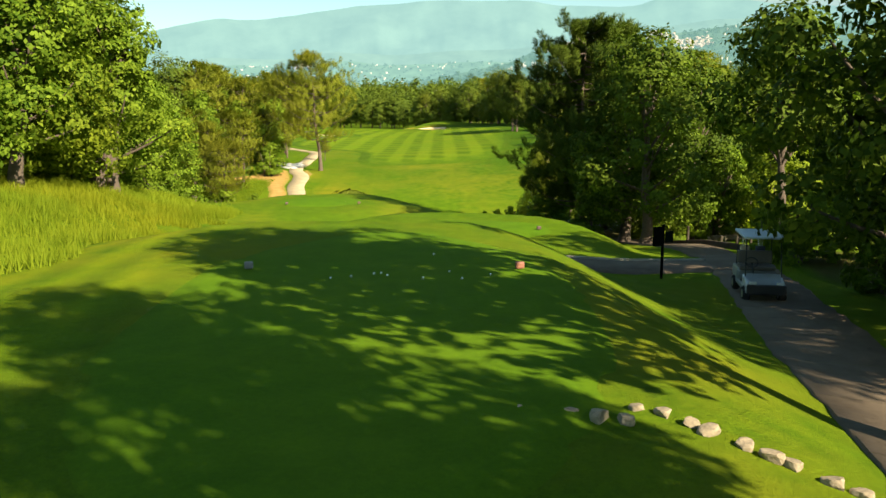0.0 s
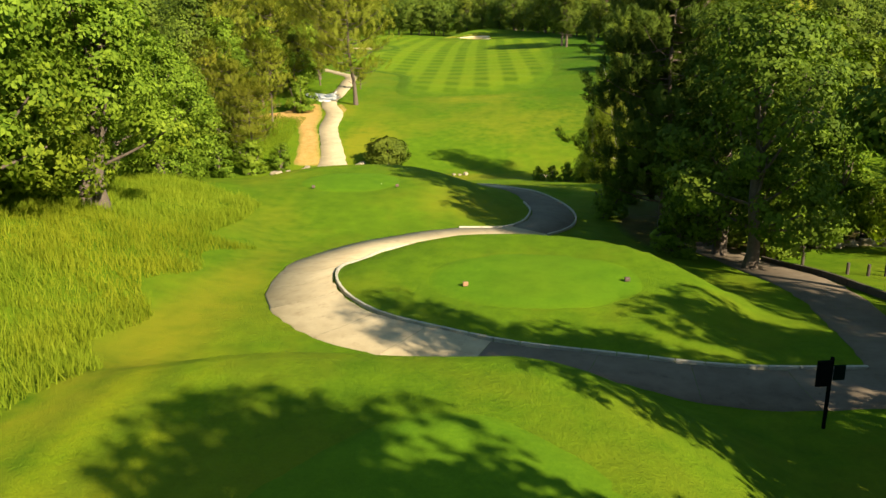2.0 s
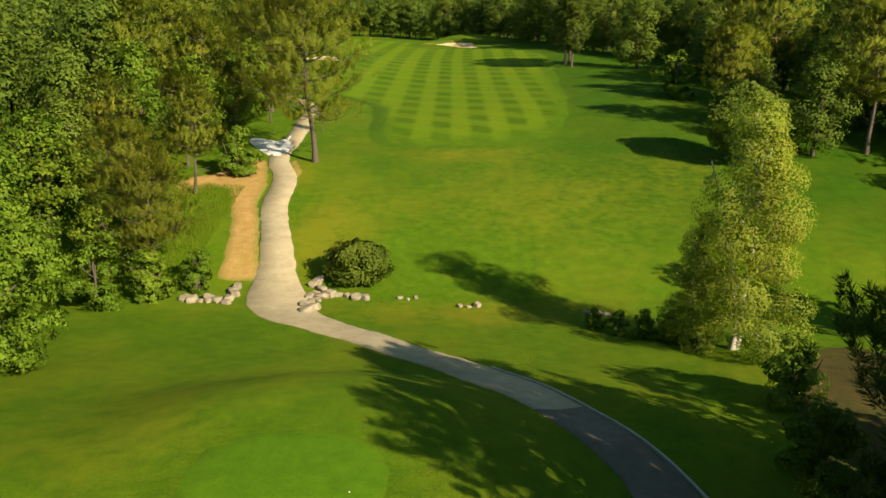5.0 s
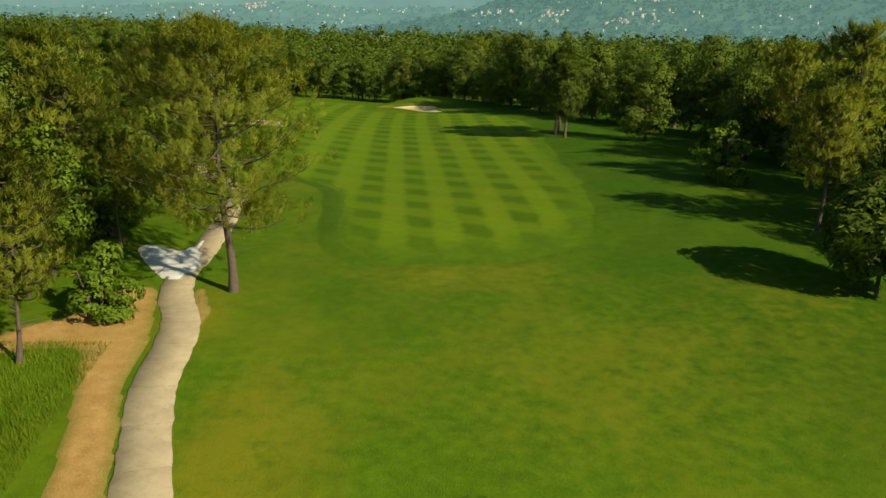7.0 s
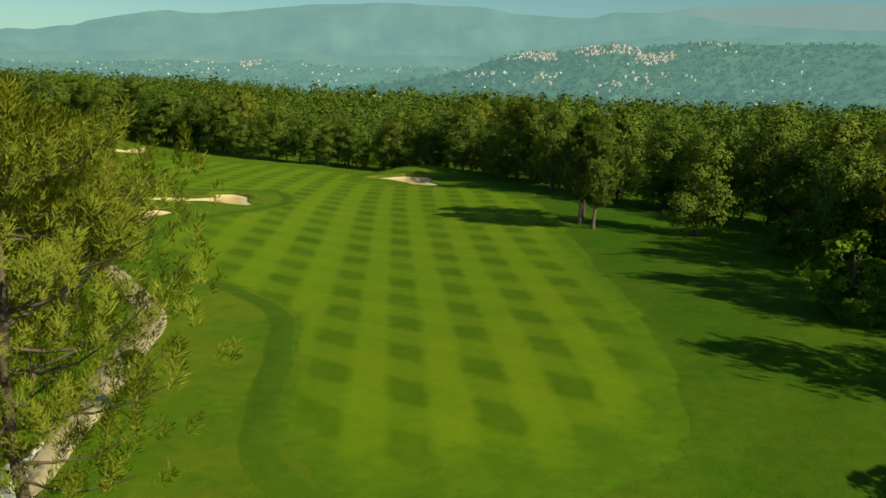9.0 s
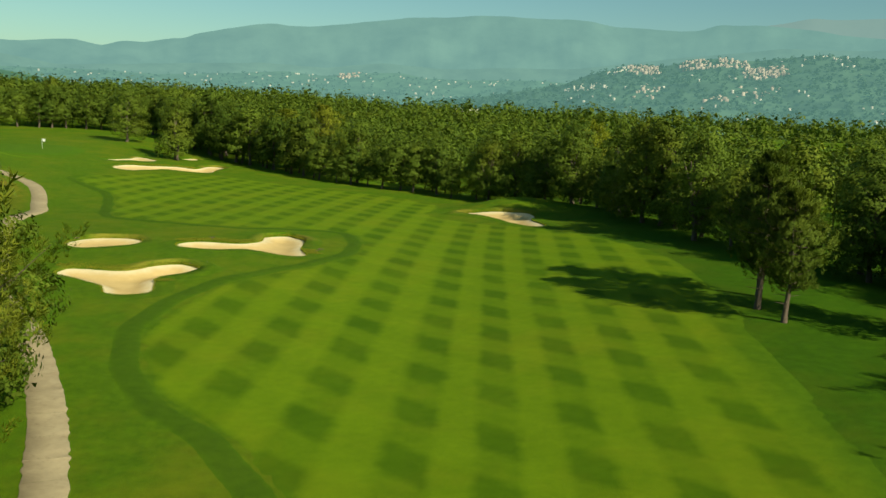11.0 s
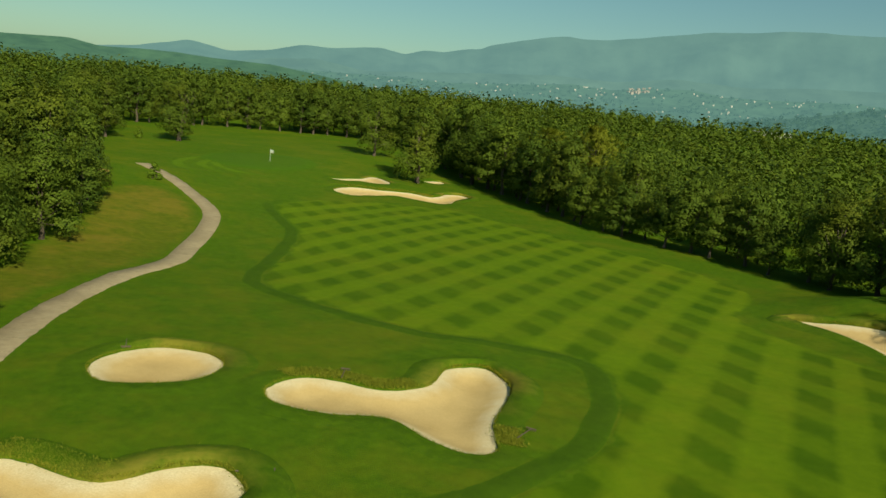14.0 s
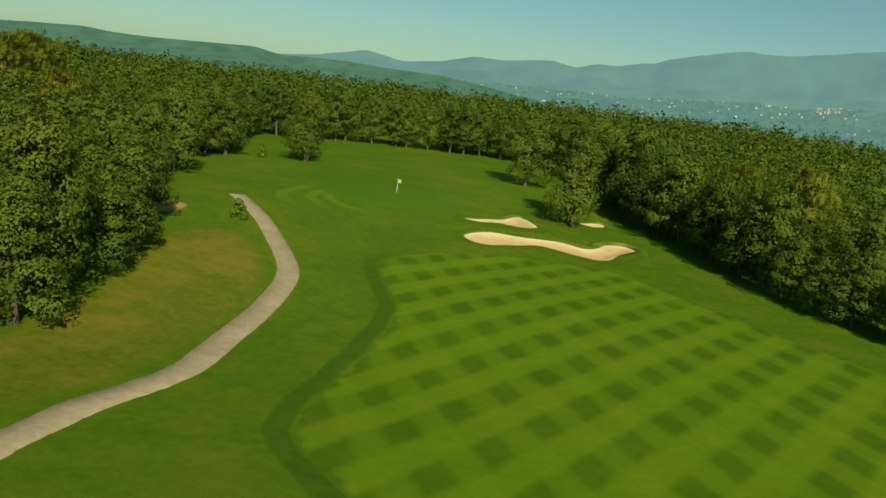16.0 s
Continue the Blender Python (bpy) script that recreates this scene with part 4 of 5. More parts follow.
edge_oaks = [tree_model("woodland_oak", broadleaf_parts(51 + i, 12.5, 4.6, 9000, 0.155, 0.2, 0.14, 19, 0.6, 1 + i % 2, 30, 0.23, True, 1.12), BARK, WOOD_LEAF, EDGE_LABEL, "tree", "trees along the wood edge") for i in range(5)]
pines = [tree_model("pine_tree", pine_parts(71 + i, 14.0, 5.2, 105000, 0.058, 0.2, 0.26), PINE_BARK, PINE_LEAF, "tall pine with bare lower trunk and yellow-green needle tufts", "tree", "pines beside the course") for i in range(2)]
dark_pine = tree_model("pine_tree", pine_parts(74, 14.0, 4.7, 150000, 0.07, 0.2, 0.14), PINE_BARK, DARK_PINE_LEAF, "tall dark green pine with dense needles beside the path bend", "tree", "pines beside the course")
back_oak = tree_model("tall_oak_tree", broadleaf_parts(37, 13.0, 4.4, 4600, 0.22, 0.26, 0.16, 18, 0.7, 1), BARK, SHADED_LEAF, "tall oak with high crown over the path, shade put into its leaf colour", "tree", "oaks beside the tees")
far_pines = [tree_model("pine_tree", pine_parts(76 + i, 14.0, 4.2, 14000, 0.15, 0.2, 0.34), PINE_BARK, PINE_LEAF, "tall pine with bare lower trunk and yellow-green needle tufts", "tree", "pines beside the course") for i in range(2)]
slim_pine = tree_model("pine_tree", pine_parts(78, 12.0, 3.0, 42000, 0.085, 0.2, 0.22), PINE_BARK, DARK_PINE_LEAF, "tall dark pine with a bare lower trunk on the course", "tree", "pines beside the course")
young_pines = [tree_model("young_pine", pine_parts(81 + i, 8.0, 2.3, 18000, 0.075, 0.1, 0.38), PINE_BARK, PINE_LEAF, "slender young pine with a thin bare trunk", "tree", "pines beside the course") for i in range(2)]
pale_tree = tree_model("pale_tree", broadleaf_parts(91, 12.0, 3.5, 40000, 0.06, 0.06, 0.04, 26, 0.4, 2, 60, 0.26, True, 0.85), PALE_BARK, PALE_LEAF, "loose pale yellow-green tree with thin stems below the bank")
round_conifer = tree_model("round_conifer", cone_parts(95, 8.2, 3.2, 12000, 0.16, 0.22), PINE_BARK, CYPRESS_LEAF, "dense round-topped conifer on a short trunk beside the fairway")
round_shrub = tree_model("round_shrub", cone_parts(96, 2.6, 2.0, 9000, 0.085), BARK, DARK_PINE_LEAF, "dense rounded dark shrub beside the path rocks", "shrub")
shrubs = [tree_model("shrub", broadleaf_parts(101 + i, 3.2, 1.7, 5000, 0.085, 0.06, 0.05, 9, 0.3, 3, 26, 0.2, True), BARK, OAK_LEAF, "bushy green shrub at the wood edge", "shrub", "shrubs") for i in range(2)]

_r = random.Random(4)
# oaks on the bank left of the tees
for x, y, s in [(-17.8, 36, 1.15), (-17.0, 43.5, 1.1), (-20.5, 39.5, 1.2), (-19.5, 49, 1.1), (-22.5, 46, 1.2), (-21.5, 56, 1.0), (-24.5, 52, 1.1), (-22, 64, 1.0), (-26, 60, 1.05),
                (-23.5, 71.5, 0.9), (-27.5, 68, 1.05), (-27, 77, 0.95), (-30, 84, 1.0), (-26, 90, 0.6), (-31, 93, 0.95), (-23, 28, 1.0)]:
    plant(near_oaks[_r.randrange(2)] if y < 80 and x > -26 and y > 30 else oaks[_r.randrange(3)], x, y, _r.uniform(0, 360), s * 0.95)
for x, y, s in [(16.5, 51, 0.55), (18.8, 47.5, 0.6), (13.0, 49.5, 0.42)]:
    plant(oaks[_r.randrange(3)], x, y, _r.uniform(0, 360), s)
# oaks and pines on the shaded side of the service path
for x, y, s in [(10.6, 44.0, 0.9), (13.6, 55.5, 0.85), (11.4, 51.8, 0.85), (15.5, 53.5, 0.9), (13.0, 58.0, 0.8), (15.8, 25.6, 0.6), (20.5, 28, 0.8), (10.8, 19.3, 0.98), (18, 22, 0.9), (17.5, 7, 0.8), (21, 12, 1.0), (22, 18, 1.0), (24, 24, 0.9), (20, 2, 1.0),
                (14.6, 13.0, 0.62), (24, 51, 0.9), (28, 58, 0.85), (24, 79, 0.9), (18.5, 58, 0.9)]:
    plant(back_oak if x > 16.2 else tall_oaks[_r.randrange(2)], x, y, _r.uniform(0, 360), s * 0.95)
for i, (x, y, s) in enumerate([(8.6, 52.0, 0.92), (10.8, 57.0, 0.95), (-16.1, 113.6, 1.08), (33, 150, 0.9), (33, 137, 1.0), (-25.5, 141.5, 0.9), (-30, 148, 0.95), (38, 127, 1.0), (35, 117, 0.95),
                               (-33, 118, 1.0), (-40, 150, 1.0), (23.8, 124.6, 0.72), (-27.0, 147.0, 0.9), (-28, 121, 0.85), (-35, 135, 1.0), (-22.8, 89.5, 0.55), (-25.6, 94, 0.62)]):
    plant(dark_pine if i < 2 else pines[i % 2] if i in (2, 5, 12, 15, 16) else far_pines[i % 2], x, y, 0 if i == 2 else _r.uniform(0, 360), s, tilt=-4.5 if i == 2 else 0.0)
for i, (x, y, s) in enumerate([(-24.2, 103.8, 1.0), (-27, 112, 1.0), (-25.5, 123, 0.95), (-28.5, 130, 1.1), (28.8, 133.7, 1.1), (-31, 106, 1.1), (-17.4, 127.7, 0.4), (-24, 133, 0.7)]):
    plant(young_pines[i % 2], x, y, _r.uniform(0, 360), s)
plant(tall_oaks[0], 10.3, 47.4, 75, 0.85)
plant(pale_tree, 10.5, 77.6, 20, 1.08)
plant(pale_tree, 8.6, 78.6, 140, 0.55)
plant(round_conifer, 21.9, 113.0, 0, 1.0, 0.88)
plant(round_shrub, -9.7, 89.6, 0, 1.0)
for i, (x, y, s) in enumerate([(-22.1, 109.2, 1.3), (-19.7, 88.5, 0.8), (-22, 86.5, 1.0), (-25, 84.5, 1.2), (-103.5, 273.2, 0.8), (22.6, 141.2, 1.75), (-27, 98, 1.1), (-29, 125, 1.3), (15.5, 55, 1.0),
                               (18, 51, 1.1), (4.2, 82.0, 0.4), (-135, 283, 0.9), (-158.7, 332.5, 0.8), (30, 165, 1.2), (12.6, 47.5, 0.8), (8.0, 47.0, 0.7), (6.5, 56.5, 0.7), (8.5, 63, 0.9), (10, 69, 0.9), (5.2, 80.6, 0.45), (6.4, 79.7, 0.5), (7.6, 79.1, 0.55), (8.7, 78.0, 0.6), (12.4, 18.0, 0.9), (12.2, 23.0, 0.8), (13.0, 30.0, 0.9), (14.0, 24.2, 1.0), (12.0, 12.5, 0.8), (15.0, 18.0, 1.1), (16, 33, 1.0), (13.4, 34.8, 0.7), (11.9, 50, 0.9), (14.8, 50, 0.8)]):
    plant(shrubs[i % 2], x, y, _r.uniform(0, 360), s)
# trees that stand alone on the course
for x, y, s in [(16.3, 187.5, 0.98), (15.1, 183.2, 0.92), (15.6, 178.8, 0.8)]:
    plant(slim_pine, x, y, _r.uniform(0, 360), s)
for i, (x, y, s) in enumerate([(25.3, 174.8, 0.85), (-87.0, 338, 1.3), (-114.5, 372, 1.35), (-152.8, 339.5, 1.25), (-138.2, 291.5, 1.15), (-162, 325, 1.15), (31.5, 158, 0.85), (34, 124, 0.8), (36, 132, 0.85), (32, 143, 0.8), (35, 152, 0.8), (27.5, 127, 0.6), (29.5, 116, 0.7)]):
    plant(edge_oaks[i % 5], x, y, _r.uniform(0, 360), s)
# mixed trees between the path and the wood
for x, y, s in [(-32.6, 157.5, 1.0), (-37.0, 168.0, 0.95), (-58.8, 197.5, 1.15), (-27.5, 117, 0.75), (-27, 126, 0.7), (-26.5, 135.5, 0.75), (-31, 128, 0.85), (-31.5, 142, 0.85), (-30.5, 150.5, 0.9), (-32, 114, 0.85), (-29.5, 108, 0.7), (-26.5, 131, 0.5)]:
    plant(oaks[_r.randrange(3)] if y < 145 else edge_oaks[_r.randrange(5)], x, y, _r.uniform(0, 360), s * (1.2 if y < 145 else 1.0))
for x, y, s in [(13.0, 19.9, 0.72), (14.9, 37.6, 0.7), (7.9, 9.3, 0.96), (7.6, 0.7, 0.62), (6.2, -4.6, 0.85), (12.6, -7.2, 0.85), (0.4, -9.0, 1.0)]:
    plant(high_oak, x, y, _r.uniform(0, 360), s, 1.45 if s == 0.62 else 0.87 if 5 < y < 20 else 1.0)
for x, y, s in [(-122, 236, 0.85), (-114, 226, 0.9), (-140, 256, 1.0), (-128, 246, 0.9), (-152, 278, 1.0), (-60, 345, 1.1), (-48, 335, 1.2), (12, 285, 1.1), (-205, 300, 1.35), (-211, 309, 1.45), (-219, 318, 1.4)]:
    plant(far_pines[_r.randrange(2)], x, y, _r.uniform(0, 360), s)
# rows along the wood edges
RIGHT_EDGE = spline([(44, 96), (42, 118), (41, 140), (37, 160), (35.5, 180), (30, 196), (21.5, 213), (15.5, 232), (11, 252), (5, 270), (-9, 283.5), (-25, 297), (-42, 312), (-56, 330), (-70, 347), (-86, 364), (-98, 381), (-118, 412)], 1.0)
LEFT_EDGE = spline([(-33, 100), (-35, 112), (-36, 126), (-36, 140), (-39, 155), (-47, 170), (-54, 182), (-62, 196), (-72, 211), (-82, 229), (-91, 245), (-103, 259), (-128, 277), (-147, 297), (-168, 328), (-207, 374)], 1.0)
FAR_EDGE = spline([(-207, 374), (-199, 404), (-174, 427), (-160, 438), (-135, 428), (-118, 412)], 1.0)
for line, side, step in ((RIGHT_EDGE, 1, 5), (LEFT_EDGE, -1, 5), (FAR_EDGE, -1, 6)):
    nn = normals_2d(line)
    for k in range(0, len(line), step):
        for row in (0, 1):
            p = line[min(k + row * 2 + _r.randrange(3), len(line) - 1)] + side * nn[k] * (row * 5.0 + _r.uniform(-1.0, 3.0))
            if row == 1 and (k // step) % 4:
                continue
            far = p[1] > 285 or (side < 0 and p[1] > 235) or row == 1
            plant(far_oaks[_r.randrange(3)] if far else edge_oaks[_r.randrange(5)], p[0], p[1], _r.uniform(0, 360), _r.uniform(0.6, 1.08) * (1 + 0.3 * float(ease((p[1] - 300) / 60))), _r.uniform(0.9, 1.12))


def woodland(name, spots, per_tree, size, label, seed, stems=True, lobes=9):
    """Uncounted trees behind the wood edges, each a crown of leaf sprays on a stem, in one mesh."""
    rng = np.random.default_rng(seed)
    co, fs, ns, n = [], [], [], 0
    for x, y, h in spots:
        r = h * rng.uniform(0.3, 0.42)
        ls = lobes_of(rng, h, r, lobes, 0.4, 0.88, full=1.2)
        p, out = crown_points(rng, ls, per_tree, 26, 0.27)
        core = np.array([0, 0, h * 0.55])
        out = 0.5 * out + 0.8 * (p - core) / (np.linalg.norm(p - core, axis=1)[:, None] + 1e-6)
        pieces = [leaf_cards(rng, p, out, size * rng.uniform(0.85, 1.15), 0.4, 0.35, tri=True)]
        if stems:
            sc, sf = tube([(0, 0, -2), (0, 0, h * 0.7)], [0.16, 0.08], 4)
            pieces.append((sc, sf, sc * np.array([1, 1, 0]) * 8 + np.array([0, 0, 0.01])))
        for cc, ff, nn in pieces:
            co.append(cc + np.array([x, y, land_at(x, y)]))
            fs.append((ff if ff.shape[1] == 3 else np.concatenate([ff[:, :3], ff[:, [0, 2, 3]]])) + n)
            ns.append(nn)
            n += len(cc)
    me = leafy_mesh(name, np.concatenate(co), np.concatenate(fs), np.concatenate(ns))
    return tagged(placed(name, me, WOOD_LEAF, smooth=True), label, "woods", kind="stuff")


def scatter(n, lo, hi, keep, seed):
    rng = np.random.default_rng(seed)
    x, y = rng.uniform(lo[0], hi[0], n), rng.uniform(lo[1], hi[1], n)
    ok = keep(x, y)
    return [(a, b, rng.uniform(8.0, 15.0)) for a, b in zip(x[ok], y[ok])]


OPEN_LAND = np.concatenate([LEFT_EDGE, FAR_EDGE[1:], RIGHT_EDGE[::-1][1:], [(36, 62), (28, 14), (20, -40), (-30, -40), (-26, 30), (-29, 60)]])


def hall_gap(x, y):
    return (np.abs(x + 35) < 60) & (y > 1380)


def seen_side(x, y):
    """The part of the valley that the course looks out on."""
    return (np.degrees(np.arctan2(x + 7, y - 40)) > -72) & (np.degrees(np.arctan2(x + 7, y - 20)) < 38)


_near = scatter(4200, (-270, 60), (170, 480), lambda x, y: ~inside(OPEN_LAND, x, y) & (away(OPEN_LAND, x, y) > 4) & (away(OPEN_LAND, x, y) < 50) & ~hall_gap(x, y), 7)
woodland("woodland_trees", _near, 430, 0.26, "dense green broadleaf wood behind the course edge", 8, True, 6)
_tee = scatter(260, (-75, -20), (75, 110), lambda x, y: ~inside(OPEN_LAND, x, y) & (away(OPEN_LAND, x, y) > 4), 9)
woodland("woodland_by_tees", _tee, 700, 0.22, "dense green oak wood on both sides of the tees", 10)
_mid = scatter(16000, (-460, 60), (400, 700), lambda x, y: ~inside(OPEN_LAND, x, y) & (away(OPEN_LAND, x, y) >= 48) & (away(OPEN_LAND, x, y) < 190) & seen_side(x, y) & ~hall_gap(x, y), 11)
woodland("middle_woods", _mid, 70, 0.6, "green woods reaching back from the course", 12, False, 5)
_far = scatter(9000, (-900, 230), (800, 1500), lambda x, y: ~inside(OPEN_LAND, x, y) & (away(OPEN_LAND, x, y) >= 185) & seen_side(x, y) & ~hall_gap(x, y), 13)
woodland("distant_woods", [(x, y, h * 1.25) for x, y, h in _far], 34, 1.0, "far green woods over the valley floor", 14, False, 4)


def tall_grass():
    rng = np.random.default_rng(21)
    n = 190000
    x, y = rng.uniform(-24, -8.2, n), rng.uniform(6, 80, n)
    ok = (x < -10.6 - 0.9 * np.sin(y * 0.21) - 0.5 * np.sin(y * 1.1) + 1.4 * ease((20 - y) / 12)) & (y < 54 + 0.9 * (-13 - x)) & ((y < 44) | (x < -12.5))
    x, y = np.append(x[ok], rng.uniform(-28, -20.6, 14000)), np.append(y[ok], rng.uniform(88, 106, 14000))
    n = len(x)
    z = land(x, y)
    clump = 0.5 + 0.5 * np.sin(x * 1.7 + np.sin(y * 1.1) * 2) * np.sin(y * 1.3)
    h = rng.uniform(0.15, 0.5, n) * (0.45 + 0.9 * clump)
    a, lean = rng.uniform(0, 6.283, n), rng.normal(0, 0.3, (n, 2))
    w = rng.uniform(0.009, 0.02, n)
    dx, dy = np.cos(a) * w, np.sin(a) * w
    co = np.stack([np.stack([x - dx, y - dy, z], -1), np.stack([x + dx, y + dy, z], -1), np.stack([x + lean[:, 0] * h, y + lean[:, 1] * h, z + h], -1)], 1).reshape(-1, 3)
    me = fast_mesh("tall_grass", co, np.arange(3 * n).reshape(-1, 3))
    tagged(placed("tall_grass", me, STRAW), "tall pale meadow grass on the bank beside the tees", "grass", kind="stuff")


tall_grass()


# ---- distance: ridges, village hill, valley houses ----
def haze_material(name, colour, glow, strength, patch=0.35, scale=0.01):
    """Far slopes, trees and walls; the haze of bright air is put in as emission."""
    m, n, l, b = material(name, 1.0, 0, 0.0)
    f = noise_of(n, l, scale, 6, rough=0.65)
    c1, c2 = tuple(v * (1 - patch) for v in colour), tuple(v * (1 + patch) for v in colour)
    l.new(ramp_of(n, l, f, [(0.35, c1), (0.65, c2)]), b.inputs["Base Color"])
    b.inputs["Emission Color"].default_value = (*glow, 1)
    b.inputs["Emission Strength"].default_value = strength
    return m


# each glow colour is painted air haze, paler and bluer with distance
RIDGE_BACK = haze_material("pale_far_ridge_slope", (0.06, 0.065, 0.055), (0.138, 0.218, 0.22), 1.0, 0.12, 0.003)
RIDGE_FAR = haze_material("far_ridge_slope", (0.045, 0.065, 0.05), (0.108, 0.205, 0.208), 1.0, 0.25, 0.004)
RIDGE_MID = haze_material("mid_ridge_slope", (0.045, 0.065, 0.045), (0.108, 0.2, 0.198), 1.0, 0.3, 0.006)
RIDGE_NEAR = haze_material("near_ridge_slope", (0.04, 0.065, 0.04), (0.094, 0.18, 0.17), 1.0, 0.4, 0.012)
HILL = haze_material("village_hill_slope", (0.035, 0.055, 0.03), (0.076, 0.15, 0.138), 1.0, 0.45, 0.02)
# far trees and house walls emit the same painted haze; nothing here is a lamp
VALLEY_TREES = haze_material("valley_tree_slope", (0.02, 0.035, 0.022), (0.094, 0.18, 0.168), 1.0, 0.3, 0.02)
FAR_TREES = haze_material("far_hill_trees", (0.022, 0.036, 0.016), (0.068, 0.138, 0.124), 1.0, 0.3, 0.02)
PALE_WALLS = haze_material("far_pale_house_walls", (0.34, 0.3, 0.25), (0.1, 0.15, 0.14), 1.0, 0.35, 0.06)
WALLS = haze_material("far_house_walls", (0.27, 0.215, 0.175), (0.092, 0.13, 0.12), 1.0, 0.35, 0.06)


def ridge(name, knots, dist, depth, mat, label, rough_z, seed, base=-60.0):
    """A range of slopes round the eye's side of the sky: bearing and height angle of its crest, in degrees."""
    az = np.arange(knots[0][0], knots[-1][0], 0.2)
    el = np.interp(az, [k[0] for k in knots], [k[1] for k in knots])
    el = np.convolve(np.pad(el, 2, "edge"), np.array([1, 2, 3, 2, 1]) / 9, "valid")
    rows = []
    for s in np.linspace(0, 1, 14):
        d = dist - depth * s
        x, y = -7 + d * np.sin(np.radians(az)), 100 + d * np.cos(np.radians(az))
        top = 18 + dist * np.tan(np.radians(el))
        z = base + (top - base) * (1 - s) ** 1.35
        spur = np.array([noise.fractal(Vector((a / 260 + seed, b / 260, s * 0.6)), 0.9, 2.1, 5) for a, b in zip(x, y)])
        rows.append(np.column_stack([x, y, z + rough_z * spur * min(1.0, s * 4 + 0.12)]))
    co = np.concatenate(rows)
    n, m = 14, len(az)
    i, j = np.meshgrid(np.arange(n - 1), np.arange(m - 1), indexing="ij")
    f = np.stack([i * m + j, (i + 1) * m + j, (i + 1) * m + j + 1, i * m + j + 1], -1).reshape(-1, 4)
    me = fast_mesh(name, co, f)
    return tagged(placed(name, me, mat, smooth=True), label, "mountain", kind="structure"), co.reshape(14, m, 3)


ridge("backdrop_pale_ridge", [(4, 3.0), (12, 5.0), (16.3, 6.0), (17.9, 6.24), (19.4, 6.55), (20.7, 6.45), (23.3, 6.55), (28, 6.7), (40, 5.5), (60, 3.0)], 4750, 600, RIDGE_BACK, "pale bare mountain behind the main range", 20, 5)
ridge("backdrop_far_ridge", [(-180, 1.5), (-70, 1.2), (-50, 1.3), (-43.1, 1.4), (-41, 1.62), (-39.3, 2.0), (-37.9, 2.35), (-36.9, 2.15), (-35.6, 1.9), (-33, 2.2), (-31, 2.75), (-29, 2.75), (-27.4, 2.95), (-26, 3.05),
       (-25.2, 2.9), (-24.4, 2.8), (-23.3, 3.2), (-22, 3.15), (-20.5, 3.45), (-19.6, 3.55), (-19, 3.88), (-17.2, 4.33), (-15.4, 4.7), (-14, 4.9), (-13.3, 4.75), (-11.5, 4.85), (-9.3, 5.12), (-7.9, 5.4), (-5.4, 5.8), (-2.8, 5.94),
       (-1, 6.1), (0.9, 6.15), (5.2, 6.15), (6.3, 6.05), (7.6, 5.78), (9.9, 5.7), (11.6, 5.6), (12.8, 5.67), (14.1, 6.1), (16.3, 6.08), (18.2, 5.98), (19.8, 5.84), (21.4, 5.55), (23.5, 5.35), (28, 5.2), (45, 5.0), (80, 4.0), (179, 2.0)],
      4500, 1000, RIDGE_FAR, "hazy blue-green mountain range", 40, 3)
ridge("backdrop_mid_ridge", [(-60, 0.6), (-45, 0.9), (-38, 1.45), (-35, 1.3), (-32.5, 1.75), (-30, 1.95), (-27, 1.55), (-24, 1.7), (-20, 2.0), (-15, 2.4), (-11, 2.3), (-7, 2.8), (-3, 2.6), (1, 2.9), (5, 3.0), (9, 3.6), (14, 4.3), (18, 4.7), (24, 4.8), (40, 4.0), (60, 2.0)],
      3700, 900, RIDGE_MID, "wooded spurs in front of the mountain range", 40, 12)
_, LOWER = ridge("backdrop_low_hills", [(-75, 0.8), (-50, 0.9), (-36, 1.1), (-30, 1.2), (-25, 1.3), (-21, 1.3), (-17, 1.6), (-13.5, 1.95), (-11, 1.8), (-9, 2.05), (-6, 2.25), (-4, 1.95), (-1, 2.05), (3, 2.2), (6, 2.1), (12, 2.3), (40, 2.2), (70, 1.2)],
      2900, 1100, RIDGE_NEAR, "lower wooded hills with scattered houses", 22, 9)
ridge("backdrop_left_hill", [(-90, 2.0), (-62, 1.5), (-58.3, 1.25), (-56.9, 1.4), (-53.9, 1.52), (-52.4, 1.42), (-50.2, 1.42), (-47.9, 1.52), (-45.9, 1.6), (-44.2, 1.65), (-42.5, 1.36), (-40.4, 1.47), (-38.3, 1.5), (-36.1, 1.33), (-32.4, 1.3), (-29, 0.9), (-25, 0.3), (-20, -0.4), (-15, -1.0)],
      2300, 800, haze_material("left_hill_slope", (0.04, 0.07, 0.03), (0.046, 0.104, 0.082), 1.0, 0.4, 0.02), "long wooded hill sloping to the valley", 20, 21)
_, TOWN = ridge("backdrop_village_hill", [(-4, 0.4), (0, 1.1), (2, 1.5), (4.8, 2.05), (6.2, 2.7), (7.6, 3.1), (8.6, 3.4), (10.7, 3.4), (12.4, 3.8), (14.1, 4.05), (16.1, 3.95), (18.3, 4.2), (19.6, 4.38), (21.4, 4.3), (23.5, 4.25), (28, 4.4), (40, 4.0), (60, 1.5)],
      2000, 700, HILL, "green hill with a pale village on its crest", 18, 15)


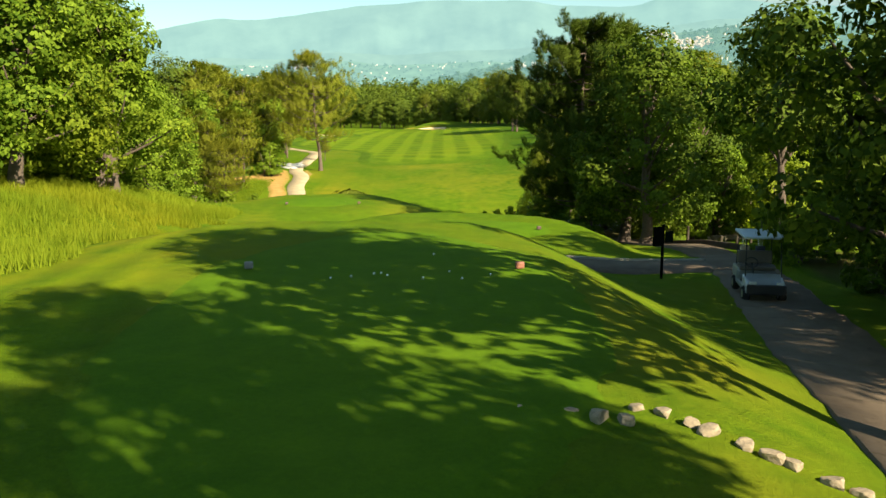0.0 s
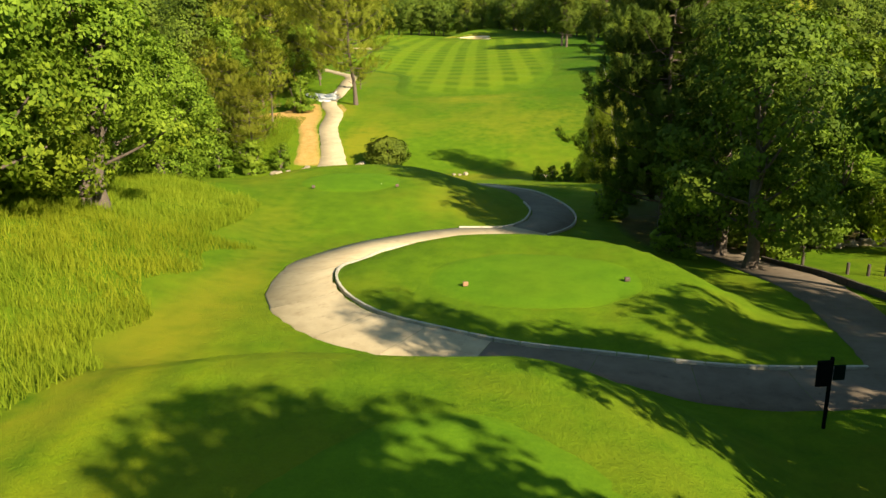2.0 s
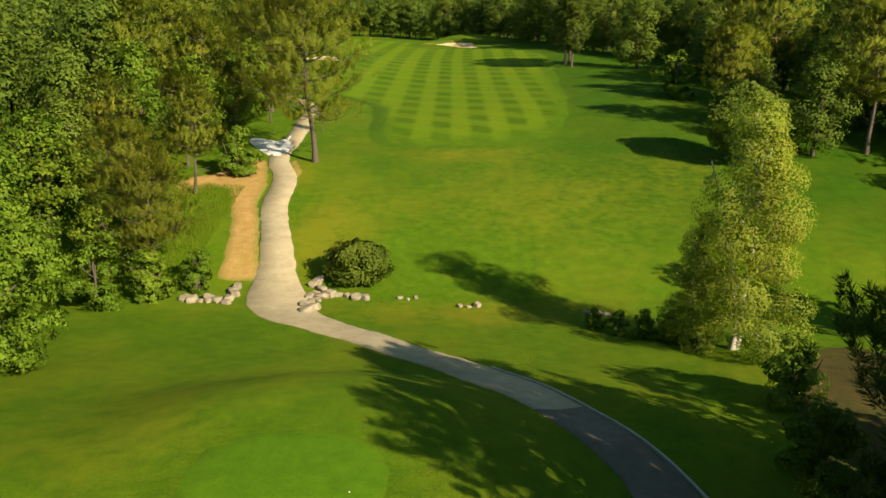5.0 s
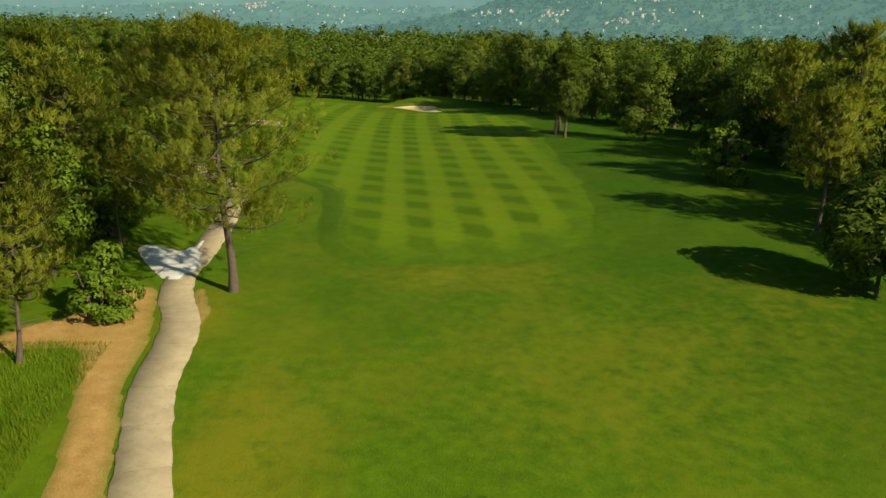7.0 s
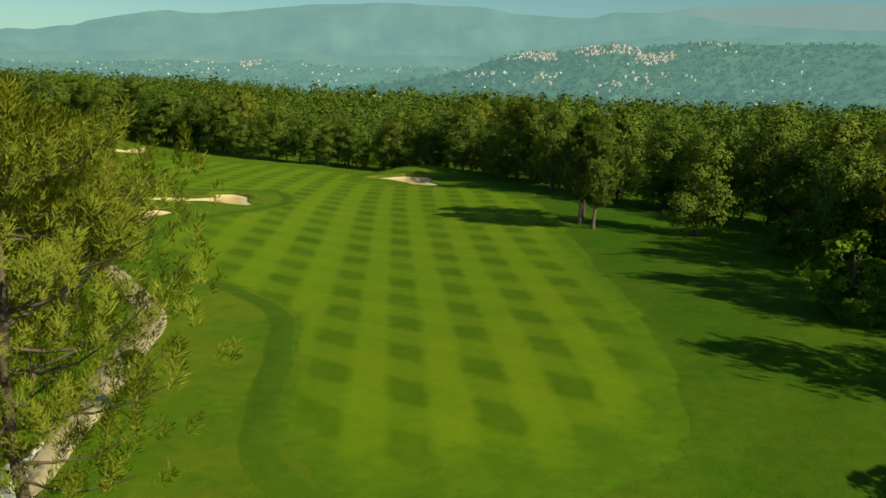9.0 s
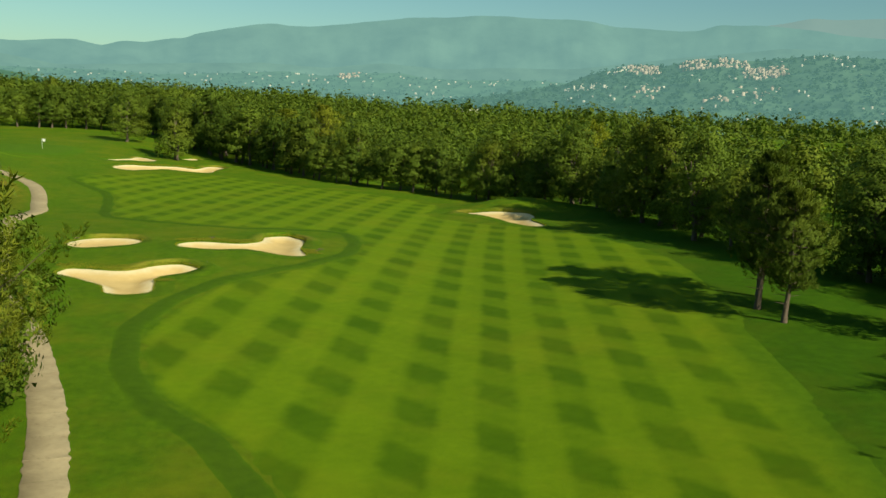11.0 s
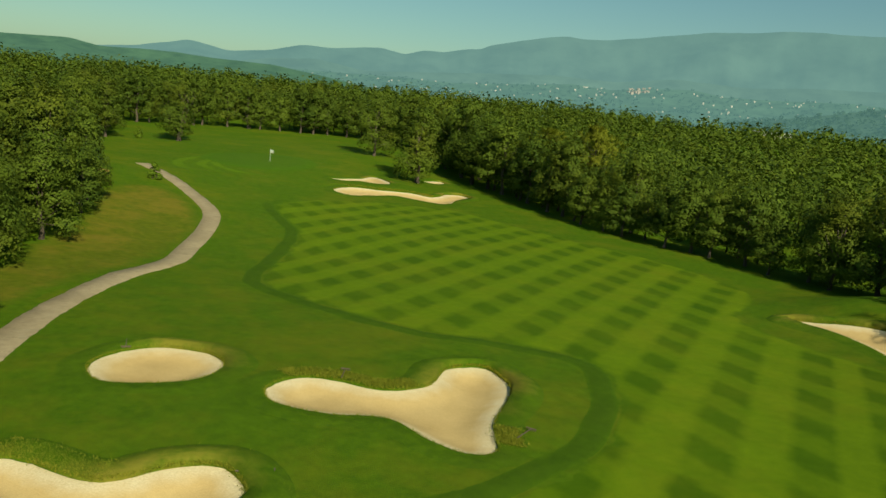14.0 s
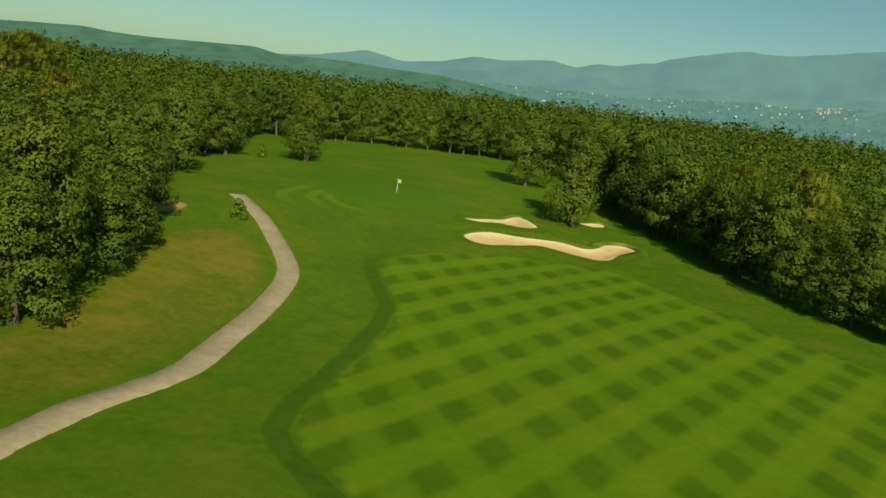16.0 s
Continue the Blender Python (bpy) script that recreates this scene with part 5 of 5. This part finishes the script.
def house_cluster(name, grid, n, rows, cols, size, label, seed, tight=0.0):
    """Small far houses with pitched roofs set into a slope."""
    rng = np.random.default_rng(seed)
    pieces = []
    for k in range(n):
        i = int(rng.integers(*rows))
        j = int(np.clip(rng.normal(sum(cols) / 2, tight), *[c for c in cols]) if tight else rng.integers(*cols))
        u = rng.uniform(0, 1)
        p = grid[i, j] * (1 - u) + grid[i + 1, j] * u + np.array([rng.normal(0, 5), rng.normal(0, 5), 0])
        w, d, h = rng.uniform(0.3, 0.9) * size, rng.uniform(0.4, 0.8) * size, rng.uniform(0.3, 0.5) * size
        a = rng.uniform(-0.6, 0.6)
        base = np.array([(-w, -d, -3), (w, -d, -3), (w, d, -3), (-w, d, -3), (-w, -d, h), (w, -d, h), (w, d, h), (-w, d, h), (-w, 0, h * 1.3), (w, 0, h * 1.3)]) / np.array([2, 2, 1])
        rot = np.array([[math.cos(a), -math.sin(a), 0], [math.sin(a), math.cos(a), 0], [0, 0, 1]])
        f = np.array([(0, 1, 5, 4), (1, 2, 6, 5), (2, 3, 7, 6), (3, 0, 4, 7), (4, 5, 9, 8), (6, 7, 8, 9), (5, 6, 9, 9), (7, 4, 8, 8)])
        tri = np.concatenate([f[:, [0, 1, 2]], f[:6, [0, 2, 3]]])
        pieces.append((base @ rot.T + p, tri))
    me = fast_mesh(name, *joined(pieces))
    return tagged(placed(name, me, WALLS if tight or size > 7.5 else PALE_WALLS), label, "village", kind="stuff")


_c = lambda a, start, grid: int((a - start) / 0.2)
for s, (a0, a1, r0, r1, n, size) in enumerate([(7.6, 8.8, 0, 0, 26, 6), (8.8, 10.8, 0, 0, 100, 7.6), (12.4, 13.8, 0, 0, 80, 7.6), (14.4, 16.1, 0, 0, 70, 7.6), (16.2, 18.4, 1, 1, 150, 7.8), (9.4, 10.8, 3, 3, 16, 8), (4.8, 7.2, 1, 2, 26, 7), (13.9, 15.7, 4, 4, 10, 9), (15.9, 17.6, 3, 3, 14, 8), (10, 28, 1, 6, 56, 6), (18, 22, 0, 0, 22, 6), (5, 10, 2, 5, 20, 6)]):
    house_cluster("hill_village", TOWN, n, (r0, r1 + 1), (_c(a0, -4, TOWN), _c(a1, -4, TOWN)), size, "pale stone village houses on the far hill", 40 + s)
for s, (a0, a1, r0, r1, n, size) in enumerate([(-22, -14, 0, 3, 26, 7), (-13.5, -8, 0, 1, 22, 7), (-9.8, -8.4, 0, 0, 30, 11), (-8, 2, 0, 4, 40, 7), (-30, -22, 0, 3, 18, 7), (-2, 8, 0, 4, 24, 7), (-38, -30, 1, 4, 10, 7)]):
    house_cluster("valley_village", LOWER, n, (r0, r1 + 1), (_c(a0, -75, LOWER), _c(a1, -75, LOWER)), size, "scattered pale houses in the far valley", 60 + s)



def hill_trees(name, grid, n, cols, seed, mat=FAR_TREES):
    """Uncounted trees on a far slope, a few leaf masses each, in one mesh."""
    rng = np.random.default_rng(seed)
    i, j = rng.integers(0, 9, n), rng.integers(*cols, n)
    p = grid[i, j] * (u := rng.uniform(0, 1, (n, 1))) + grid[i + 1, j] * (1 - u) + np.column_stack([rng.normal(0, 6, (n, 2)), rng.uniform(1, 5, n)])
    k = 12
    d = rng.normal(0, 1, (n, k, 3))
    d /= np.linalg.norm(d, axis=2)[:, :, None]
    r = rng.uniform(2.0, 5.5, (n, 1, 1))
    cards = leaf_cards(rng, (p[:, None] + d * r * np.array([1, 1, 0.8])).reshape(-1, 3), d.reshape(-1, 3), 2.6, 1.2)
    tagged(placed(name, leafy_mesh(name, *cards), mat, smooth=True), "far dark trees scattered over a hazy hillside", "woods", kind="stuff")


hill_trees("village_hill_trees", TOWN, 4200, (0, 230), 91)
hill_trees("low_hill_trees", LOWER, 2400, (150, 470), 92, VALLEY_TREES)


def far_hall(x, y, z):
    h = thing("far_hall", x, y, z, "long pale flat-roofed hall among the far woods", "building")
    white = plain("hall_plaster", (0.6, 0.57, 0.5), 0.8, vary=0.12, scale=0.3)
    bm = bmesh.new()
    box(bm, 0, 0, 4.2, 52, 18, 8.8, 0.1)
    part("wall", bm, white, h)
    bm = bmesh.new()
    box(bm, 0, 0, 8.85, 53, 19, 0.5, 0.1)
    part("roof", bm, plain("hall_roof_sheet", (0.55, 0.53, 0.5), 0.6, vary=0.15, scale=0.4), h)
    for k in range(6):
        bm = bmesh.new()
        box(bm, -21 + k * 8.4, -9.02, 6.6, 4.6, 0.1, 1.2, 0.03)
        part("window", bm, plain("hall_window_glass", (0.05, 0.07, 0.08), 0.2, vary=0.1), h, "dark window strip")


far_hall(-35.0, 1480.0, land_at(-35.0, 1480.0) - 0.5)


# ---- things by the tees ----
def golf_cart(x, y, turn):
    body = plain("cart_paint", (0.3, 0.31, 0.31), 0.3, 0.0, 0.5, 0.08)
    black = plain("cart_black_plastic", (0.02, 0.02, 0.022), 0.5, vary=0.3)
    seatm = plain("cart_seat_vinyl", (0.12, 0.1, 0.08), 0.5, vary=0.15)
    rubber = plain("cart_tyre_rubber", (0.018, 0.018, 0.018), 0.8, vary=0.3)
    steel = plain("cart_steel", (0.45, 0.45, 0.46), 0.35, 1.0, vary=0.1)
    lampm = plain("cart_lamp_glass", (0.75, 0.75, 0.7), 0.12, vary=0.05)
    c = thing("golf_cart", x, y, land_at(x, y) + PATH_LIFT, "parked pale grey golf cart with white roof on the path", "golf cart", turn=turn)
    bm = bmesh.new()
    box(bm, 0, 0, 0.36, 1.1, 2.2, 0.14, 0.03)
    box(bm, 0, -0.75, 0.58, 1.12, 0.75, 0.36, 0.1)
    for v in bm.verts:
        if v.co.y < -0.8 and v.co.z > 0.5:
            v.co.z -= 0.17
            v.co.x *= 0.88
    part("front_cowl", bm, body, c, "pale grey front cowl", True)
    bm = bmesh.new()
    box(bm, 0, 0.72, 0.6, 1.14, 0.85, 0.36, 0.09)
    part("rear_body", bm, body, c)
    bm = bmesh.new()
    box(bm, 0, -1.14, 0.42, 1.08, 0.1, 0.3, 0.04)
    part("bumper", bm, black, c, "black bumper")
    bm = bmesh.new()
    box(bm, 0, -0.1, 0.44, 1.0, 0.62, 0.03, 0.01)
    part("floor", bm, black, c)
    bm = bmesh.new()
    box(bm, 0, 0.42, 0.78, 1.04, 0.5, 0.14, 0.05)
    part("seat", bm, seatm, c, "tan seat cushion")
    bm = bmesh.new()
    box(bm, 0, 0.72, 1.04, 1.02, 0.12, 0.4, 0.05, Matrix.Rotation(radians(-10), 4, "X"))
    part("backrest", bm, seatm, c, "tan backrest")
    bm = bmesh.new()
    box(bm, 0, 0.15, 1.84, 1.16, 1.6, 0.07, 0.03)
    for v in bm.verts:
        v.co.z += 0.05 - 0.06 * (abs(v.co.x) / 0.58) ** 2
    part("roof", bm, plain("cart_roof_shell", (0.5, 0.55, 0.55), 0.4, vary=0.06), c, "white roof shell", True)
    for sx in (-0.5, 0.5):
        for a, b in (((sx, -0.62, 0.68), (sx * 0.96, -0.42, 1.84)), ((sx, 0.86, 0.7), (sx * 0.96, 0.8, 1.84))):
            bm = bmesh.new()
            rod(bm, a, b, 0.018)
            part("roof_post", bm, black, c)
        bm = bmesh.new()
        box(bm, sx * 0.74, -1.12, 0.6, 0.2, 0.05, 0.1, 0.02)
        part("headlight", bm, lampm, c, "clear headlight")
    bm = bmesh.new()
    rod(bm, (-0.25, -0.5, 0.7), (-0.25, -0.18, 1.02), 0.02)
    part("steering_column", bm, black, c)
    wheel_ring = bmesh.new()
    for k in range(16):
        a, b = k * math.pi / 8, (k + 1) * math.pi / 8
        rod(wheel_ring, (0.17 * math.cos(a), 0.17 * math.sin(a), 0), (0.17 * math.cos(b), 0.17 * math.sin(b), 0), 0.014, sides=6)
    part("steering_wheel", wheel_ring, black, c).matrix_basis = pose(-0.25, -0.17, 1.03, 50, 0, 0)
    for sx in (-0.5, 0.5):
        for sy in (-0.8, 0.78):
            bm = bmesh.new()
            rod(bm, (-0.1, 0, 0), (0.1, 0, 0), 0.23, sides=24)
            bmesh.ops.bevel(bm, geom=[e for e in bm.edges if abs(e.verts[0].co.x - e.verts[1].co.x) < 1e-4], offset=0.03, segments=2, affect="EDGES")
            w = part("wheel", bm, rubber, c, "black tyre")
            w.matrix_basis = pose(sx, sy, 0.23)
            bm = bmesh.new()
            rod(bm, (-0.108, 0, 0), (0.108, 0, 0), 0.12, sides=18)
            part("rim", bm, steel, w, "steel rim")
    for k, (bx, col) in enumerate(((-0.22, (0.5, 0.36, 0.2)), (0.24, (0.05, 0.05, 0.06)))):
        bm = bmesh.new()
        rod(bm, (0, 0, 0), (0, 0.12, 0.8), 0.13, 0.14, 14)
        bag = part("golf_bag", bm, plain("bag_cloth", col, 0.8, vary=0.2), c, "golf bag strapped to the rear", True)
        bag.matrix_basis = pose(bx, 1.08, 0.5)
        bm = bmesh.new()
        for q in range(5):
            rod(bm, (0.06 * math.cos(q * 1.3), 0.11 + 0.05 * math.sin(q * 1.3), 0.78), (0.08 * math.cos(q * 1.3), 0.15 + 0.06 * math.sin(q * 1.3), 1.06), 0.008, sides=5)
            box(bm, 0.08 * math.cos(q * 1.3), 0.15 + 0.06 * math.sin(q * 1.3), 1.08, 0.035, 0.09, 0.05, 0.01)
        part("clubs", bm, steel, bag, "steel club heads")
    return c


golf_cart(8.75, 23.3, -9).scale = (0.93, 0.93, 0.93)


def tee_sign(x, y, turn):
    # both sign paints are near black: the shade of the trees is put into them
    dark = plain("sign_shaded_dark_paint", (0.006, 0.007, 0.006), 1.0, 0.0, 0.0, vary=0.3)
    green = plain("sign_shaded_green_paint", (0.006, 0.014, 0.01), 1.0, 0.0, 0.0, vary=0.2)
    s = thing("tee_sign", x, y, land_at(x, y), "dark tee sign on a post beside the path", "sign", turn=turn)
    bm = bmesh.new()
    rod(bm, (0, 0, -0.3), (0, 0, 1.75), 0.045)
    part("post", bm, dark, s)
    bm = bmesh.new()
    box(bm, -0.16, -0.02, 1.38, 0.36, 0.06, 0.62, 0.015)
    part("panel", bm, dark, s, "dark sign panel")
    bm = bmesh.new()
    box(bm, 0.22, 0.03, 1.36, 0.26, 0.05, 0.36, 0.012)
    part("side_panel", bm, green, s, "small green side panel")
    return s


tee_sign(7.0, 26.9, 8)


def tee_marker(x, y, turn, colour, label):
    m = thing("tee_marker", x, y, land_at(x, y) + 0.06, label, "tee marker", "tee markers", turn)
    bm = bmesh.new()
    box(bm, 0, 0, 0.08, 0.19, 0.12, 0.15, 0.035)
    part("block", bm, plain("marker_paint", colour, 0.6, vary=0.25, scale=8), m)
    bm = bmesh.new()
    rod(bm, (0, 0, -0.1), (0, 0, 0.02), 0.012)
    part("spike", bm, PINE_BARK, m)


for x, y, c in [(-4.15, 18.15, (0.2, 0.2, 0.2)), (1.65, 18.05, (0.25, 0.1, 0.06)), (-1.25, 36.25, (0.3, 0.16, 0.08)), (4.2, 36.8, (0.08, 0.05, 0.04)), (-10.4, 57.0, (0.1, 0.07, 0.05)), (-5.6, 57.4, (0.12, 0.07, 0.05))]:
    tee_marker(x, y, 12, c, "small weathered block marking the tee on short grass")

BALL = plain("golf_ball_white", (0.8, 0.8, 0.78), 0.35, vary=0.03)
_bm = bmesh.new()
bmesh.ops.create_icosphere(_bm, subdivisions=2, radius=0.024)
_ball_me = bpy.data.meshes.new("golf_ball")
_bm.to_mesh(_ball_me)
_ball_me.materials.append(BALL)
for x, y in [(-1.9, 17.6), (-1.45, 17.9), (-1.15, 17.7), (-1.3, 17.95), (-0.4, 17.3), (0.15, 17.9), (0.4, 17.2), (-2.3, 17.4), (1.0, 17.5), (-0.2, 20.0), (-6.6, 58.2)]:
    _b = tagged(new("golf_ball", _ball_me), "white golf ball lying on the tee", "golf ball", "balls on the tee")
    _b.matrix_world = pose(x, y, land_at(x, y) + 0.05 + 0.022)


def rock_mesh(seed, w, d, h):
    """A broken block: a rough ball cut flat on several sides."""
    rng = random.Random(seed)
    bm = bmesh.new()
    bmesh.ops.create_icosphere(bm, subdivisions=3, radius=0.6)
    cuts = [Vector((rng.gauss(0, 1), rng.gauss(0, 1), rng.gauss(0, 1))).normalized() for _ in range(9)] + [Vector((0, 0, 1)), Vector((0, 0, -1))]
    reach = [rng.uniform(0.32, 0.48) for _ in cuts]
    for v in bm.verts:
        v.co *= 1 + 0.2 * noise.noise(v.co * 2.4 + Vector((seed * 3.7, 0, 0)))
        for c, k in zip(cuts, reach):
            over = v.co.dot(c) - k
            if over > 0:
                v.co -= c * over * 0.9
        v.co += 0.025 * Vector((noise.noise(v.co * 7 + Vector((seed, 1, 0))), noise.noise(v.co * 7 + Vector((seed, 5, 0))), noise.noise(v.co * 7 + Vector((seed, 9, 0)))))
        v.co = Vector((v.co.x * w, v.co.y * d, v.co.z * h * 1.2))
    me = bpy.data.meshes.new("rock")
    bm.to_mesh(me)
    bm.free()
    me.materials.append(ROCK)
    return me


ROCKS = [rock_mesh(s, 1.0, 0.75, 0.6) for s in range(6)]


def lay_rocks(spots, size, label, group, seed):
    rng = random.Random(seed)
    for x, y in spots:
        s = size * rng.uniform(0.6, 1.3)
        ob = tagged(new("rock", ROCKS[rng.randrange(6)]), label, "rock", group)
        ob.matrix_world = pose(x, y, land_at(x, y) + 0.06 * s, rng.uniform(-12, 12), rng.uniform(-12, 12), rng.uniform(0, 360)) @ Matrix.Scale(s, 4)


lay_rocks([(1.5, 9.75), (2.1, 9.5), (2.6, 9.75), (3.0, 9.3), (3.3, 9.0), (3.7, 8.7), (4.0, 8.4), (4.5, 8.1), (4.9, 7.8), (5.2, 7.3), (2.3, 9.9), (0.9, 9.9), (2.85, 9.5), (3.5, 8.8), (4.25, 8.25), (4.7, 7.95), (1.8, 9.6), (5.5, 7.0)], 0.24, "pale weathered limestone on the tee bank", "rocks on the tee bank", 1)
lay_rocks([(-12.2 + 0.35 * math.sin(k * 2.1), 84.6 + k * 0.52) for k in range(10)] + [(-11.8 + k * 0.55, 87.2 + 0.3 * math.sin(k)) for k in range(6)], 0.78, "pale limestone block in the low wall beside the path", "rocks of the path wall", 2)
lay_rocks([(-17.3 + 0.2 * math.sin(k * 3), 85.8 + k * 0.5) for k in range(6)] + [(-18.0 - 0.5 * k, 86.3 + 0.15 * math.sin(k * 2)) for k in range(5)], 0.85, "pale limestone block in the low wall beside the path", "rocks of the path wall", 3)
lay_rocks([(-6.9, 87.2), (-6.4, 87.0), (-5.9, 87.3), (-3.2, 85.9), (-2.7, 85.7), (-2.2, 86.0), (4.3, 85.0), (4.9, 84.8), (5.4, 84.6)], 0.5, "loose pale limestone block in the dip below the tee", "loose rocks", 4)
lay_rocks([(15.5 + 0.55 * k, 50.0 + 0.2 * math.sin(k * 2)) for k in range(9)] + [(15.8 + 0.6 * k, 50.4) for k in range(7)], 0.8, "warm limestone block of a garden wall beyond the path", "garden wall rocks", 5)


def draped_patch(name, pts, lift, mat, label, category):
    draped(name, spline(pts, 0.4, True), lift, 0.5, mat, label, category=category, blend=lambda x, y: 0.9 + 0 * x)


draped_patch("bare_soil", [(-18.8, 89.5), (-19.3, 93), (-20.1, 98), (-21.4, 103), (-22.4, 105.3), (-26, 104.9), (-26.4, 107.4), (-24, 110), (-23.2, 113), (-21.4, 114.6), (-20.3, 113.6), (-19.6, 110.5), (-18.9, 107), (-18.6, 102), (-17.6, 97.5), (-16.6, 92.5), (-16.0, 89.5)], 0.05, SOIL, "strip of bare reddish soil beside the path", "soil")
draped_patch("soil_scrape", [(-116, 267), (-112.5, 271), (-109.5, 270), (-108, 264.5), (-112, 263)], 0.05, SOIL, "scrape of bare soil at the wood edge", "soil")
draped_patch("soil_under_pine", [(-17.2, 107.5), (-16.6, 110), (-17.2, 112.5), (-18.0, 114.8), (-18.5, 113.6), (-18.0, 111.3), (-17.4, 109)], 0.05, SOIL, "worn reddish soil at the path edge", "soil")
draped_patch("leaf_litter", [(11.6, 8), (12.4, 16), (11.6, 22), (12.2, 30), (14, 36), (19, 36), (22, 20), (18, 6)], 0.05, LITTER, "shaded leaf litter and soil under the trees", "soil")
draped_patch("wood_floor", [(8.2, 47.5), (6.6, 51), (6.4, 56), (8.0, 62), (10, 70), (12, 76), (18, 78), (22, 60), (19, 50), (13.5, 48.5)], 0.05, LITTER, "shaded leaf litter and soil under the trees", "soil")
draped_patch("gravel_apron", [(-20.7, 115.8), (-24.2, 122.4), (-23.2, 123.6), (-21.2, 122.5), (-20.4, 126), (-19.6, 122), (-18.9, 118.8), (-19.4, 116)], 0.11,
             plain("white_gravel", (0.66, 0.63, 0.56), 0.95, vary=0.25, scale=2, bump=0.5), "white gravel apron where the path widens", "gravel")


def flagstick(x, y):
    f = thing("flagstick", x, y, land_at(x, y) + 0.11, "white flag on a thin stick in the putting green", "flag")
    bm = bmesh.new()
    rod(bm, (0, 0, -0.2), (0, 0, 2.5), 0.035)
    part("stick", bm, plain("flag_stick_paint", (0.8, 0.8, 0.75), 0.4, vary=0.05), f)
    bm = bmesh.new()
    bmesh.ops.create_grid(bm, x_segments=8, y_segments=4, size=0.5)
    for v in bm.verts:
        v.co = Vector((0.04 + (v.co.x + 0.5) * 0.75, 0.06 * math.sin(v.co.x * 7), 2.15 + v.co.y * 0.6 - 0.12 * (v.co.x + 0.5)))
    bmesh.ops.solidify(bm, geom=bm.faces[:], thickness=0.01)
    part("flag", bm, plain("flag_cloth", (0.85, 0.85, 0.8), 0.7, vary=0.05), f, "white flag cloth")


flagstick(-113.5, 320.5)


def rake(x, y, turn):
    wood = plain("rake_wood", (0.12, 0.09, 0.06), 0.8, vary=0.3)
    r = thing("bunker_rake", x, y, land_at(x, y) + 0.12, "dark bunker rake lying at the sand edge", "rake", "bunker rakes", turn)
    bm = bmesh.new()
    rod(bm, (0, 0, 0.08), (0, 1.7, 0.05), 0.03)
    part("handle", bm, wood, r)
    bm = bmesh.new()
    box(bm, 0, 0, 0.08, 0.6, 0.07, 0.06, 0.015)
    for k in range(9):
        rod(bm, (-0.26 + k * 0.065, 0, 0.07), (-0.26 + k * 0.065, -0.02, -0.05), 0.012, sides=5)
    part("head", bm, wood, r)


for x, y, a in [(-49.9, 207.4, 40), (-36.4, 211.6, 200), (-23.7, 209.5, 170), (-32.0, 196.8, 120)]:
    rake(x, y, a)

TIMBER = plain("dark_timber", (0.06, 0.045, 0.032), 0.9, vary=0.4, scale=4, bump=0.5)
_edge = spline([(11.8, 46.2), (12.6, 43.5), (13.2, 40.5), (14.1, 37.3), (15.6, 34.8)], 1.6)
_wall = thing("timber_edging", 0, 0, 0, "low dark timber edging between path and lawn", "edging")
for _a, _b in zip(_edge[:-1], _edge[1:]):
    _d, _m = _b - _a, (_a + _b) / 2
    _bm = bmesh.new()
    box(_bm, 0, 0, 0, float(np.hypot(*_d)) - 0.02, 0.14, 0.34, 0.015)
    part("sleeper", _bm, TIMBER, _wall).matrix_basis = pose(_m[0], _m[1], land_at(*_m) + 0.1, 0, -math.degrees(math.atan2(land_at(*_b) - land_at(*_a), float(np.hypot(*_d)))), math.degrees(math.atan2(_d[1], _d[0])))
for x, y, h in [(12.9, 44.4, 1.0), (14.2, 43.0, 0.5), (14.9, 42.7, 0.5), (15.6, 42.7, 0.5), (16.4, 43.1, 0.5), (17.2, 43.4, 0.5)]:
    _p = thing("wooden_post", x, y, land_at(x, y), "short dark wooden post on the lawn", "post", "lawn posts")
    _bm = bmesh.new()
    rod(_bm, (0, 0, -0.2), (0, 0, h), 0.07, 0.065)
    part("post", _bm, TIMBER, _p)
